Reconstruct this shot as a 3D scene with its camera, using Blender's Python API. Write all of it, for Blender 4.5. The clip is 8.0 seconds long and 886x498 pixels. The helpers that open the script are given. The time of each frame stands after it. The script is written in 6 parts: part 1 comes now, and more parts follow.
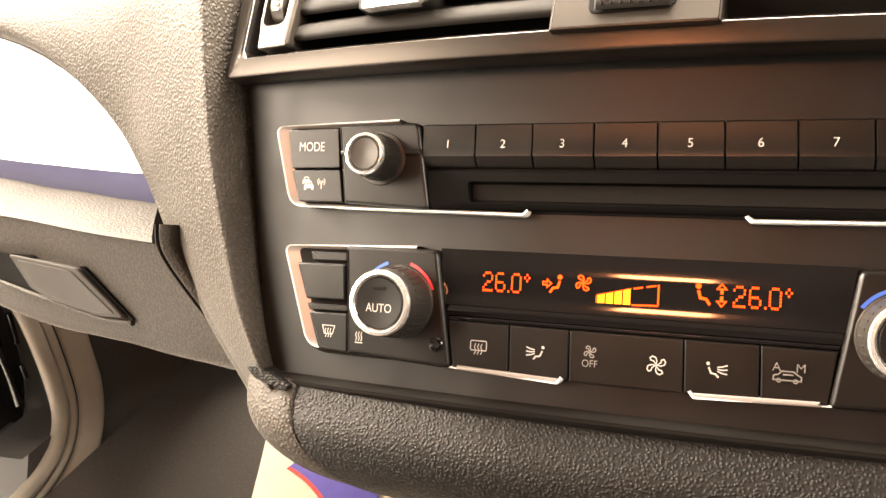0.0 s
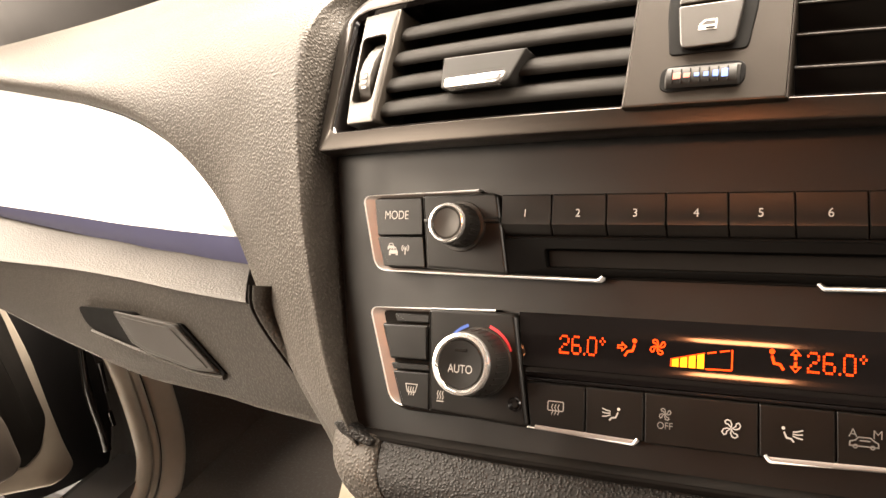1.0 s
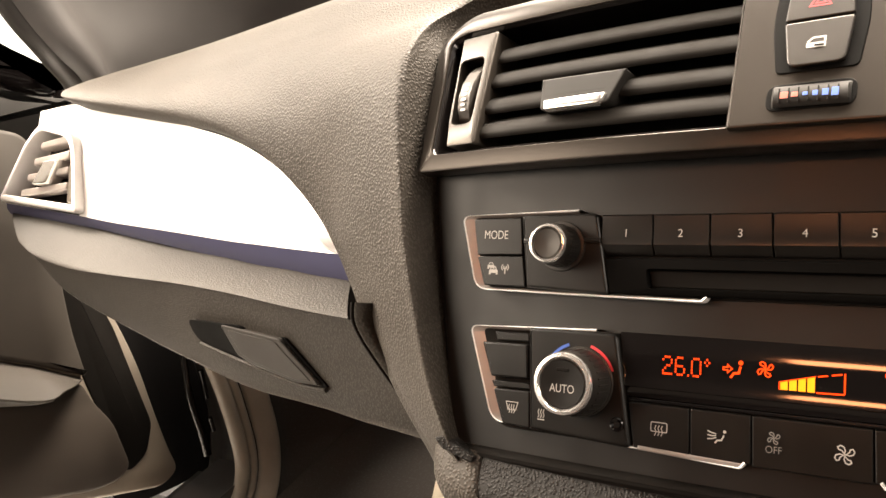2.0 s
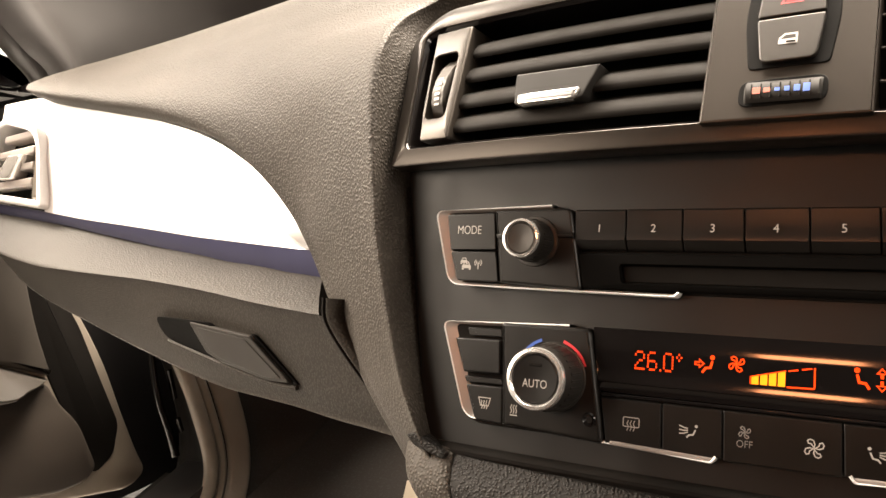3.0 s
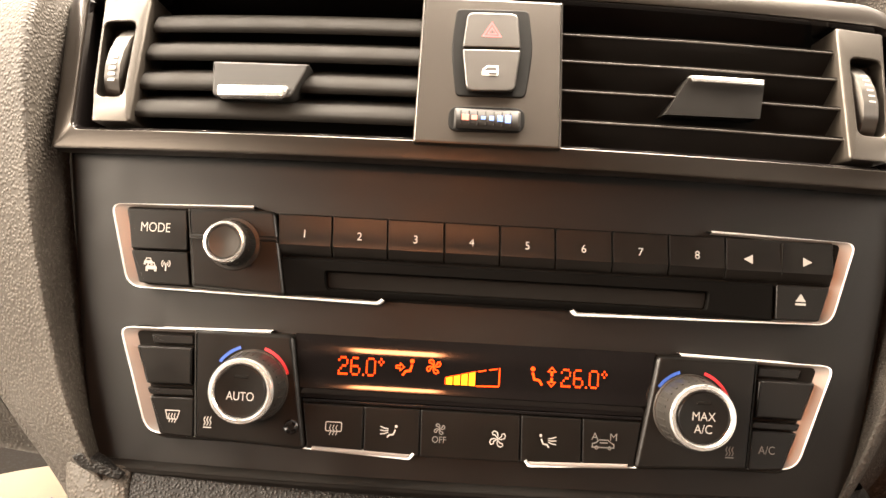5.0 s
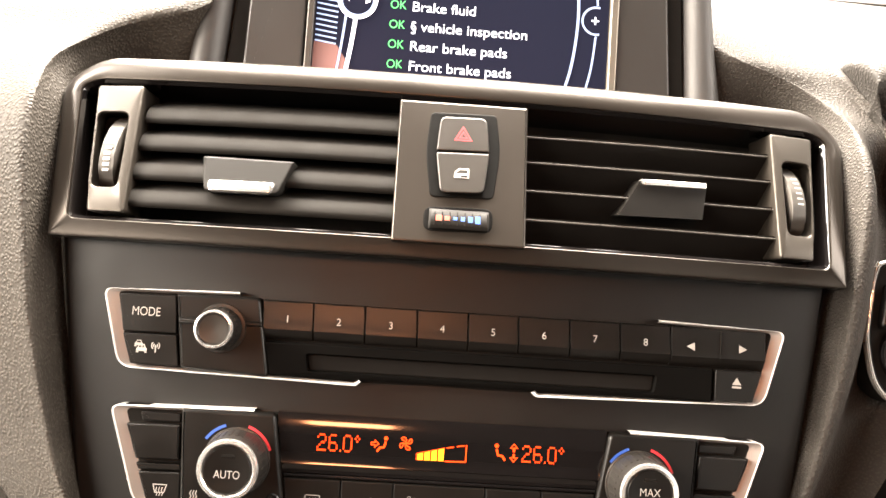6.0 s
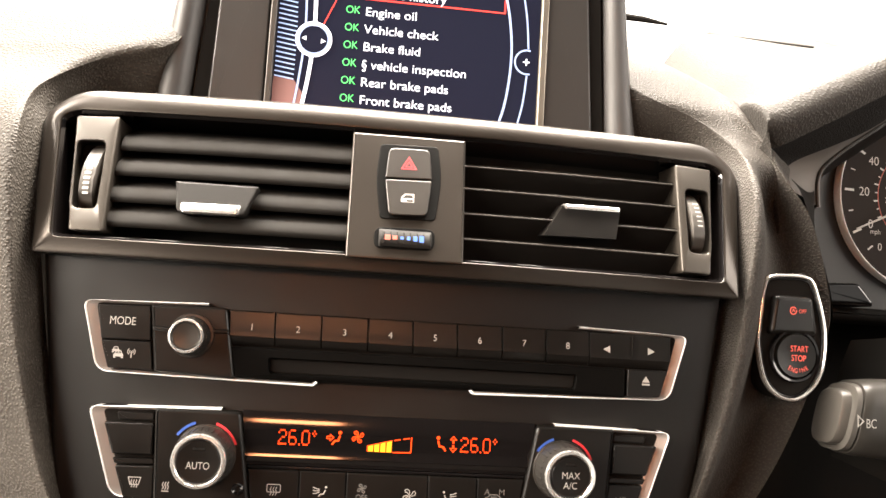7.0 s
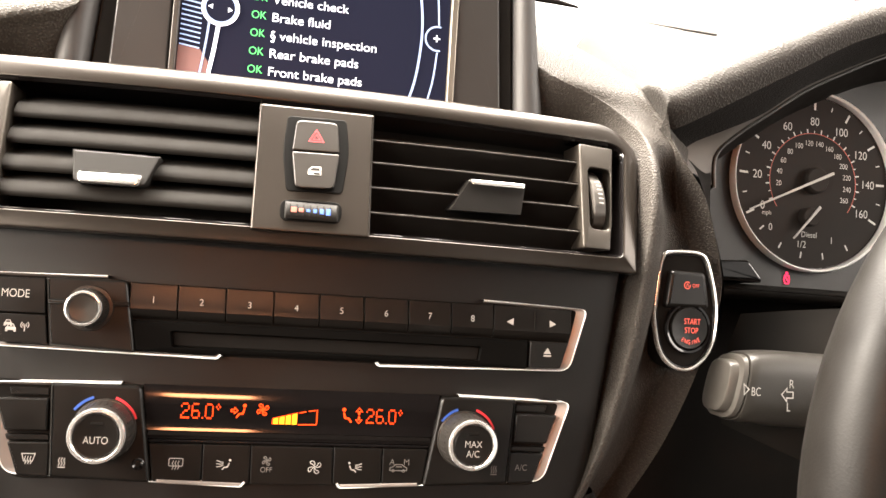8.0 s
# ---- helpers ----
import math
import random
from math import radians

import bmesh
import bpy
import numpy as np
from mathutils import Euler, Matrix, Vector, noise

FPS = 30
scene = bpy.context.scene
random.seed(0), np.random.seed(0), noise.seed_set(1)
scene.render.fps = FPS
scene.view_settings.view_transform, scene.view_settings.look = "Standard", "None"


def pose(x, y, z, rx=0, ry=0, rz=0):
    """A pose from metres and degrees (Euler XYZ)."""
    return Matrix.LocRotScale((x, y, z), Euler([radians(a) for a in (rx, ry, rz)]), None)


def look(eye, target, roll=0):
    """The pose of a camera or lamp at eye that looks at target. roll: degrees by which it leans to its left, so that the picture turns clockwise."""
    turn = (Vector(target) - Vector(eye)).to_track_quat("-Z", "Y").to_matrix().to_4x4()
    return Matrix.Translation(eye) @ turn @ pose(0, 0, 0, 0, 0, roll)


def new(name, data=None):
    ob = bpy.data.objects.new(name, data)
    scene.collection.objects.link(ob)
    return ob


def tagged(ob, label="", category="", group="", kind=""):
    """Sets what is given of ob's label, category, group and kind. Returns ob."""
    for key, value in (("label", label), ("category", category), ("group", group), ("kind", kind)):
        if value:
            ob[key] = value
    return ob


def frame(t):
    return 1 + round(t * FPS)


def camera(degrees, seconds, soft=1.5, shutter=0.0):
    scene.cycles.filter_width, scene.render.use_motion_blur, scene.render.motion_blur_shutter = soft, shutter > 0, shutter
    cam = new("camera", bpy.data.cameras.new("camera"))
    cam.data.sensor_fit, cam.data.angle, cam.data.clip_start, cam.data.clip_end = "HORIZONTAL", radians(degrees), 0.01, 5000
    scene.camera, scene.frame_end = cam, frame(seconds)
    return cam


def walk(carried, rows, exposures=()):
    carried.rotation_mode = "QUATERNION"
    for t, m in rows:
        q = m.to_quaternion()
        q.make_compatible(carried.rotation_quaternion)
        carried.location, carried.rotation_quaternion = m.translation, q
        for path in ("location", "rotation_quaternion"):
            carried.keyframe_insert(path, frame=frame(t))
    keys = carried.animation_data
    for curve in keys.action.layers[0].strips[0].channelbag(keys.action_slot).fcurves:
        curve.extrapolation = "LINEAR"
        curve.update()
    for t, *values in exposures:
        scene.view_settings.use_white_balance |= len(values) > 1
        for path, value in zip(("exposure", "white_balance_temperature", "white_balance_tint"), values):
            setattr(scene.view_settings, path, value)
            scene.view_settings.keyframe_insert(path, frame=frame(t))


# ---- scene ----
cam = camera(57.65, 8.0)
# Decimetres along the console's own axes (x right, y into the dash, z up its face), then yaw, pitch and roll.
ROWS = [
    (0.0, 0.9297, -2.3504, -0.3531, 21.60, 0.47, 2.84),
    (0.5, 0.9674, -2.4532, -0.3126, 22.78, 2.67, 2.79),
    (1.0, 0.9541, -2.4978, -0.3074, 26.66, 3.68, 3.02),
    (1.5, 0.9329, -2.5614, -0.2689, 31.19, 3.78, 3.05),
    (1.7, 0.9282, -2.5736, -0.2735, 32.60, 3.99, 3.15),
    (2.8, 0.9268, -2.5694, -0.2796, 32.54, 3.80, 3.32),
    (3.0, 0.9140, -2.5547, -0.2957, 30.67, 4.16, 3.37),
    (3.5, 0.8411, -2.5073, -0.2689, 22.06, 3.82, 2.87),
    (4.0, 0.7400, -2.4110, -0.2530, 11.66, 2.15, 2.46),
    (4.5, 0.6564, -2.4424, -0.1780, 5.38, 1.35, 2.67),
    (4.7, 0.5813, -2.5102, -0.1910, 3.21, 2.57, 2.74),
    (5.8, 0.4204, -2.8478, 0.1088, -1.99, 2.50, 4.04),
    (6.0, 0.4077, -2.8838, 0.0970, -2.47, 3.69, 3.80),
    (6.5, 0.3762, -3.1294, 0.0987, -3.00, 4.85, 3.55),
    (7.0, 0.3763, -3.2746, 0.0636, -6.35, 5.17, 3.54),
    (7.5, 0.3788, -3.3228, 0.0366, -10.37, 4.85, 3.42),
    (8.0, 0.4209, -3.3112, 0.0376, -12.22, 4.12, 3.53),
]
# The console's face leans back; everything in the car is laid out along its axes, in decimetres.
BASE = pose(0, 0, 0.45, -28, 0, 0)
walk(cam, [(t, BASE @ pose(x / 10, y / 10, z / 10, 90 + p, 0, yaw) @ pose(0, 0, 0, 0, 0, r)) for t, x, y, z, yaw, p, r in ROWS],
     [(0.0, 1.02, 7150, 12), (1.0, 0.32, 7000, 12), (1.5, -0.04, 6980, 12), (3.0, -0.42, 6950, 12), (3.5, -0.36, 6950, 12), (4.5, 0.71, 7150, 12), (6.0, 0.66, 6500, 10), (6.8, 0.25, 6450, 10), (7.5, 0.28, 6420, 10), (8.0, 0.42, 6400, 10)])

# ---- light: a bright white hall outside, seen and felt through the windows ----
world = bpy.data.worlds.new("world")
scene.world = world
world.use_nodes = True
wn = world.node_tree
wn.nodes["Background"].inputs[0].default_value = (1.0, 0.93, 0.84, 1)
wn.nodes["Background"].inputs[1].default_value = 1.0


def lamp(name, eye, target, sx, sy, watts, color):
    data = bpy.data.lights.new(name, "AREA")
    data.shape, data.size, data.size_y, data.energy, data.color = "RECTANGLE", sx, sy, watts, color
    ob = new(name, data)
    ob.matrix_world = look(eye, target)
    return ob


lamp("windscreen_light", (0.02, 0.88, 1.48), (0.05, 0.12, 0.6), 1.4, 0.9, 275, (1.0, 0.9, 0.78))
lamp("door_light", (-1.65, 0.05, 1.35), (-0.3, 0.1, 0.5), 0.9, 0.6, 122, (1.0, 0.88, 0.74))
lamp("doorway_light", (-1.15, -0.85, 1.12), (-0.25, 0.10, 0.35), 0.7, 0.45, 17, (1.0, 0.88, 0.74))
# Fill lamp, not a known fitting: added to whiten the ground outside.
lamp("ground_fill_light", (-2.6, 0.7, 2.8), (-2.2, 0.7, 0.0), 1.2, 1.2, 260, (1.0, 0.93, 0.84))
lamp("driver_window_light", (1.22, -0.15, 1.02), (0.2, 0.05, 0.5), 0.9, 0.5, 16, (1.0, 0.9, 0.8))


# ---- materials ----
def mat(name, color, rough=0.5, metal=0.0, vary=0.12, scale=90.0, grain=0.0, grain_scale=1500.0, coat=0.0, spec=0.5):
    m = bpy.data.materials.new(name)
    m.use_nodes = True
    t = m.node_tree
    b = t.nodes["Principled BSDF"]
    b.inputs["Metallic"].default_value, b.inputs["Coat Weight"].default_value = metal, coat
    b.inputs["Coat Roughness"].default_value = 0.08
    b.inputs["Specular IOR Level"].default_value = spec
    co = t.nodes.new("ShaderNodeTexCoord")
    n1 = t.nodes.new("ShaderNodeTexNoise")
    n1.inputs["Scale"].default_value, n1.inputs["Detail"].default_value = scale, 6
    t.links.new(co.outputs["Object"], n1.inputs["Vector"])
    ramp = t.nodes.new("ShaderNodeMapRange")
    ramp.inputs["From Min"].default_value, ramp.inputs["From Max"].default_value = 0.3, 0.7
    ramp.inputs["To Min"].default_value, ramp.inputs["To Max"].default_value = 1 - vary, 1 + vary
    t.links.new(n1.outputs["Fac"], ramp.inputs["Value"])
    mul = t.nodes.new("ShaderNodeVectorMath")
    mul.operation = "SCALE"
    mul.inputs[0].default_value = color
    t.links.new(ramp.outputs["Result"], mul.inputs["Scale"])
    t.links.new(mul.outputs["Vector"], b.inputs["Base Color"])
    r2 = t.nodes.new("ShaderNodeMath")
    r2.operation = "MULTIPLY"
    r2.inputs[1].default_value = rough
    t.links.new(ramp.outputs["Result"], r2.inputs[0])
    t.links.new(r2.outputs["Value"], b.inputs["Roughness"])
    if grain:
        n2 = t.nodes.new("ShaderNodeTexNoise")
        n2.inputs["Scale"].default_value, n2.inputs["Detail"].default_value = grain_scale, 3
        t.links.new(co.outputs["Object"], n2.inputs["Vector"])
        bp = t.nodes.new("ShaderNodeBump")
        bp.inputs["Strength"].default_value, bp.inputs["Distance"].default_value = grain, 0.0003
        t.links.new(n2.outputs["Fac"], bp.inputs["Height"])
        t.links.new(bp.outputs["Normal"], b.inputs["Normal"])
    return m


def leather(name, color, rough, scale, depth):
    """Moulded grain: pebbles with creases between them, over a slow unevenness."""
    m = bpy.data.materials.new(name)
    m.use_nodes = True
    t = m.node_tree
    b = t.nodes["Principled BSDF"]
    co = t.nodes.new("ShaderNodeTexCoord")
    wob = t.nodes.new("ShaderNodeTexNoise")
    wob.inputs["Scale"].default_value, wob.inputs["Detail"].default_value = scale * 0.9, 2
    t.links.new(co.outputs["Object"], wob.inputs["Vector"])
    mix = t.nodes.new("ShaderNodeVectorMath")
    mix.operation = "MULTIPLY_ADD"
    mix.inputs[1].default_value = (0.32 / scale,) * 3
    t.links.new(wob.outputs["Color"], mix.inputs[0])
    t.links.new(co.outputs["Object"], mix.inputs[2])
    vo = t.nodes.new("ShaderNodeTexVoronoi")
    vo.feature = "SMOOTH_F1"
    vo.inputs["Scale"].default_value, vo.inputs["Smoothness"].default_value = scale, 0.35
    t.links.new(mix.outputs["Vector"], vo.inputs["Vector"])
    h = t.nodes.new("ShaderNodeMapRange")
    h.interpolation_type = "SMOOTHSTEP"
    h.inputs["From Min"].default_value, h.inputs["From Max"].default_value = 0.12, 0.66
    h.inputs["To Min"].default_value, h.inputs["To Max"].default_value = 1.0, 0.0
    t.links.new(vo.outputs["Distance"], h.inputs["Value"])
    fine = t.nodes.new("ShaderNodeTexNoise")
    fine.inputs["Scale"].default_value, fine.inputs["Detail"].default_value = scale * 3.5, 3
    t.links.new(co.outputs["Object"], fine.inputs["Vector"])
    add = t.nodes.new("ShaderNodeMath")
    add.operation = "MULTIPLY_ADD"
    add.inputs[1].default_value = 0.05
    t.links.new(fine.outputs["Fac"], add.inputs[0])
    t.links.new(h.outputs["Result"], add.inputs[2])
    bp = t.nodes.new("ShaderNodeBump")
    bp.inputs["Strength"].default_value, bp.inputs["Distance"].default_value = 0.9, depth
    t.links.new(add.outputs["Value"], bp.inputs["Height"])
    t.links.new(bp.outputs["Normal"], b.inputs["Normal"])
    slow = t.nodes.new("ShaderNodeTexNoise")
    slow.inputs["Scale"].default_value, slow.inputs["Detail"].default_value = 14, 4
    t.links.new(co.outputs["Object"], slow.inputs["Vector"])
    ramp = t.nodes.new("ShaderNodeMapRange")
    ramp.inputs["From Min"].default_value, ramp.inputs["From Max"].default_value = 0.3, 0.7
    ramp.inputs["To Min"].default_value, ramp.inputs["To Max"].default_value = 0.88, 1.12
    t.links.new(slow.outputs["Fac"], ramp.inputs["Value"])
    mul = t.nodes.new("ShaderNodeVectorMath")
    mul.operation = "SCALE"
    mul.inputs[0].default_value = color
    # Creases darkened in the base colour, for the shade a bump cannot cast.
    crease_shade = t.nodes.new("ShaderNodeMapRange")
    crease_shade.inputs["To Min"].default_value, crease_shade.inputs["To Max"].default_value = 0.72, 1.08
    t.links.new(h.outputs["Result"], crease_shade.inputs["Value"])
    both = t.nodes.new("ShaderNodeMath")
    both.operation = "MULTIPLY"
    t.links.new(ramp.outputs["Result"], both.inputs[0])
    t.links.new(crease_shade.outputs["Result"], both.inputs[1])
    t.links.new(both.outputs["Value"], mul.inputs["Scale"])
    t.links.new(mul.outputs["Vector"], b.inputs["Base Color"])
    b.inputs["Roughness"].default_value, b.inputs["Specular IOR Level"].default_value = rough, 0.2
    return m


def emit(name, color, strength):
    m = bpy.data.materials.new(name)
    m.use_nodes = True
    b = m.node_tree.nodes["Principled BSDF"]
    b.inputs["Base Color"].default_value = (*color, 1)
    b.inputs["Emission Color"].default_value = (*color, 1)
    b.inputs["Emission Strength"].default_value = strength
    b.inputs["Roughness"].default_value, b.inputs["Specular IOR Level"].default_value = 0.3, 0.12
    return m


PLATE = mat("soft_black_paint", (0.0068, 0.0057, 0.0048), 0.44, 0, 0.1, 60, 0.05, 1800, spec=0.34)
KEY = mat("key_plastic", (0.0064, 0.0055, 0.0047), 0.32, 0, 0.10, 80, 0.05, 1800, spec=0.31)
DARK = mat("dark_plastic", (0.015, 0.0135, 0.012), 0.5, 0, 0.15, 60, 0.1, 2000)
GAP = mat("gap_black", (0.011, 0.0098, 0.0088), 0.8, spec=0.05)
GLOSS = mat("gloss_black", (0.006, 0.005, 0.005), 0.07, 0, 0.1, 40)
SATIN = mat("satin_anthracite", (0.033, 0.0265, 0.0212), 0.31, 0.6, 0.06, 30, 0.06, 3000)
POD = mat("satin_pod", (0.044, 0.037, 0.030), 0.36, 0.6, 0.06, 30, 0.06, 3000)
SILVER = mat("satin_silver", (0.30, 0.268, 0.248), 0.36, 0.15, 0.04, 60)
RIM = mat("bright_rim", (0.94, 0.93, 0.92), 0.25, 0.0, 0.03, 60)
KNOB_DARK = mat("volume_drum", (0.020, 0.0175, 0.015), 0.36, 0.3, 0.06, 60)
DRUM = mat("knob_satin", (0.040, 0.036, 0.032), 0.36, 0.4, 0.06, 60)
WHEEL_GREY = mat("thumbwheel_grey", (0.05, 0.044, 0.038), 0.42, 0.2, 0.06, 60)
ROLLER = mat("roller_grey", (0.013, 0.0118, 0.0105), 0.6, 0, 0.08, 60, spec=0.15)
SWITCH = mat("switch_satin", (0.026, 0.022, 0.0185), 0.34, 0.3, 0.06, 60)
CHROME = mat("bright_chrome", (0.9, 0.88, 0.85), 0.16, 0.8, 0.03, 60)
BRUSHED = mat("silver_trim", (0.82, 0.81, 0.80), 0.4, 0.2, 0.03, 40)
BLUE = mat("matt_blue", (0.046, 0.047, 0.105), 0.4, 0.2, 0.08, 60)
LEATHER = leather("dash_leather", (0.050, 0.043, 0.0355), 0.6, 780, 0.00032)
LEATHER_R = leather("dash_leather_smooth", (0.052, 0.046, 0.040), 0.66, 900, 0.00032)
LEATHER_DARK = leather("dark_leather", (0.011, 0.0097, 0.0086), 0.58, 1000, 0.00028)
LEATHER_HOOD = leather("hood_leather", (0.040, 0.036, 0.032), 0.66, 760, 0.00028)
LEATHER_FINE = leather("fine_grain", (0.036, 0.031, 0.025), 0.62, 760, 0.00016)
WHEEL = mat("wheel_leather", (0.008, 0.007, 0.006), 0.45, 0, 0.1, 60, 0.25, 1100, spec=0.22)
VENT_RIM = mat("vent_rim", (0.24, 0.215, 0.18), 0.3, 0.6, 0.05, 60)
JAMB = mat("jamb_black", (0.010, 0.009, 0.008), 0.6, 0, 0.1, 40, spec=0.15)
GREY_TRIM = mat("grey_trim", (0.048, 0.041, 0.034), 0.6, 0, 0.1, 40, 0.3, 900)
PILLAR = mat("pillar_trim", (0.038, 0.035, 0.0335), 0.55, 0, 0.1, 30, 0.2, 900)
SLAT = mat("slat_plastic", (0.0094, 0.0081, 0.0067), 0.75, 0, 0.1, 60, 0.1, 2000, spec=0.12)
HANDLE = mat("handle_plastic", (0.026, 0.0225, 0.019), 0.6, 0, 0.1, 50, 0.1, 1500, spec=0.25)
STALK_CAP = mat("stalk_cap_grey", (0.055, 0.050, 0.044), 0.38, 0, 0.08, 60, 0.1, 1800)
STALK = mat("stalk_plastic", (0.022, 0.0195, 0.0165), 0.4, 0, 0.08, 60, 0.15, 1800)
BEIGE = mat("beige_trim", (0.26, 0.222, 0.18), 0.6, 0, 0.08, 40, 0.3, 900)
RUBBER = mat("seal_rubber", (0.24, 0.208, 0.17), 0.55, 0, 0.1, 50)
CARPET = mat("carpet", (0.028, 0.0225, 0.0185), 0.95, 0, 0.3, 300, 0.8, 1200)
PAPER = mat("paper_mat", (0.55, 0.48, 0.37), 0.8, 0, 0.05, 30, 0.2, 600)
PAPER_BLUE = mat("print_blue", (0.10, 0.08, 0.34), 0.7)
PAPER_RED = mat("print_red", (0.55, 0.06, 0.05), 0.7)
PRINT = mat("white_print", (0.40, 0.38, 0.355), 0.5)
PRINT_DIM = mat("grey_print", (0.16, 0.15, 0.14), 0.5)
DOT_RED = mat("print_orange", (0.38, 0.08, 0.05), 0.5)
DOT_BLUE = mat("print_bright_blue", (0.04, 0.11, 0.42), 0.5)
TERRACOTTA = mat("warm_cloth", (0.016, 0.011, 0.009), 0.9, 0, 0.1, 40, 0.3, 500)
RED = mat("red_mark", (0.62, 0.03, 0.04), 0.5, vary=0.05)
BLUE_MARK = mat("blue_mark", (0.035, 0.10, 0.42), 0.5, vary=0.05)
LED = emit("display_orange", (1.0, 0.060, 0.008), 1.25)
LED_HOT = emit("display_amber", (1.0, 0.30, 0.015), 1.6)
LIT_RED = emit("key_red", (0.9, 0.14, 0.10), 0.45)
WARN = emit("warning_red", (1.0, 0.03, 0.10), 1.6)
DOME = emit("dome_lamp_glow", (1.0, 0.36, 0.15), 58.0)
SCREEN_BG = emit("screen_dark", (0.0085, 0.0092, 0.018), 0.9)
SCREEN_WHITE = emit("screen_white", (0.85, 0.87, 0.95), 1.0)
SCREEN_BLUE = emit("screen_blue", (0.30, 0.38, 0.60), 0.9)
SCREEN_GREEN = emit("screen_green", (0.12, 0.75, 0.18), 0.9)
SCREEN_RED = emit("screen_red", (0.75, 0.06, 0.05), 0.9)
SCREEN_WARM = emit("screen_warm", (0.24, 0.13, 0.12), 0.8)
wt = SCREEN_WARM.node_tree
wc, wx, wr = wt.nodes.new("ShaderNodeTexCoord"), wt.nodes.new("ShaderNodeSeparateXYZ"), wt.nodes.new("ShaderNodeMapRange")
wt.links.new(wc.outputs["Object"], wx.inputs[0])
wt.links.new(wx.outputs["Z"], wr.inputs["Value"])
wr.inputs["From Min"].default_value, wr.inputs["From Max"].default_value = -0.042, -0.019
wr.inputs["To Min"].default_value, wr.inputs["To Max"].default_value = 0.5, 0.05
wt.links.new(wr.outputs["Result"], wt.nodes["Principled BSDF"].inputs["Emission Strength"])
DIAL = mat("dial_face", (0.026, 0.022, 0.020), 0.85, 0, 0.1, 60, spec=0.15)
DIAL_INK = emit("dial_ink", (0.42, 0.40, 0.37), 0.22)
CLUSTER = mat("cluster_grey", (0.012, 0.0108, 0.0095), 0.5, 0, 0.1, 40, 0.2, 1500)
# Emission that stands in for the brightly lit hall.
HALL_GLOW = emit("hall_glow", (1.0, 0.97, 0.93), 1.5)
HALL = mat("hall_floor", (0.75, 0.74, 0.72), 0.5)
ROOF = mat("headliner", (0.07, 0.064, 0.058), 0.9, 0, 0.06, 200, 0.3, 800)
BODY = mat("body_paint", (0.012, 0.011, 0.011), 0.45, 0, 0.05, 20, spec=0.3)
SIDE = mat("screen_side_panel", (0.020, 0.0175, 0.0158), 0.45, 0, 0.06, 30, 0.1, 2000)
# Near-black for recesses, with the shade inside them put into the colour.
RECESS_SHADE = mat("recess_shade_black", (0.003, 0.0027, 0.0024), 0.6, 0, 0.1, 60, spec=0.04)
BINNACLE = mat("binnacle_grey", (0.13, 0.118, 0.106), 0.45, 0, 0.08, 40, 0.1, 1500)
DUCT = mat("duct_grey", (0.022, 0.0195, 0.017), 0.7, 0, 0.1, 60, spec=0.2)
SLAT_BLACK = mat("slat_black", (0.012, 0.0108, 0.0096), 0.6, 0, 0.1, 60, spec=0.06)
POCKET = mat("door_pocket", (0.045, 0.035, 0.027), 0.75, 0, 0.12, 40, 0.4, 700)

# ---- building kit ----
ORIGIN = {}


def thing(name, at, label, category, group="", kind=""):
    ob = new(name)
    ob.empty_display_size = 0.02
    ob.matrix_world = BASE @ Matrix.Translation(Vector(at) / 10)
    ORIGIN[ob.name] = Vector(at)
    return tagged(ob, label, category, group, kind)


def finish(me, angle=38):
    me.shade_smooth()
    me.set_sharp_from_angle(angle=radians(angle))


def part(name, bm, material, parent, label="", f=None, angle=38):
    """Links a bmesh, laid out along the console's axes in decimetres, as one mesh under a thing or a part."""
    if f:
        wide = max(v.co.x for v in bm.verts) - min(v.co.x for v in bm.verts)
        if wide > 0.12 and any(len(q.verts) > 6 for q in bm.faces):
            split(bm, min(24, math.ceil(wide / 0.06)))
        for v in bm.verts:
            v.co.y += f(v.co.x, v.co.z)
    at = ORIGIN[parent.name]
    for v in bm.verts:
        v.co = (v.co - at) / 10
    bmesh.ops.recalc_face_normals(bm, faces=bm.faces)
    me = bpy.data.meshes.new(name)
    bm.to_mesh(me)
    bm.free()
    finish(me, angle)
    me.materials.append(material)
    ob = new(name, me)
    ob.parent = parent
    ORIGIN[ob.name] = at
    if label:
        ob["label"] = label
    return ob


def rnd(pts, r, n=5):
    """The outline with its corners rounded; a third number in a point is its own radius."""
    out = []
    for i, p in enumerate(pts):
        a, b, c = Vector(pts[i - 1][:2]), Vector(p[:2]), Vector(pts[(i + 1) % len(pts)][:2])
        q = p[2] if len(p) > 2 else r
        u, w = (a - b), (c - b)
        q = min(q, 0.45 * u.length, 0.45 * w.length)
        if q < 1e-5:
            out.append(tuple(b))
            continue
        s, e = b + u.normalized() * q, b + w.normalized() * q
        for k in range(n + 1):
            h = k / n
            out.append(tuple((1 - h) ** 2 * s + 2 * h * (1 - h) * b + h * h * e))
    return out


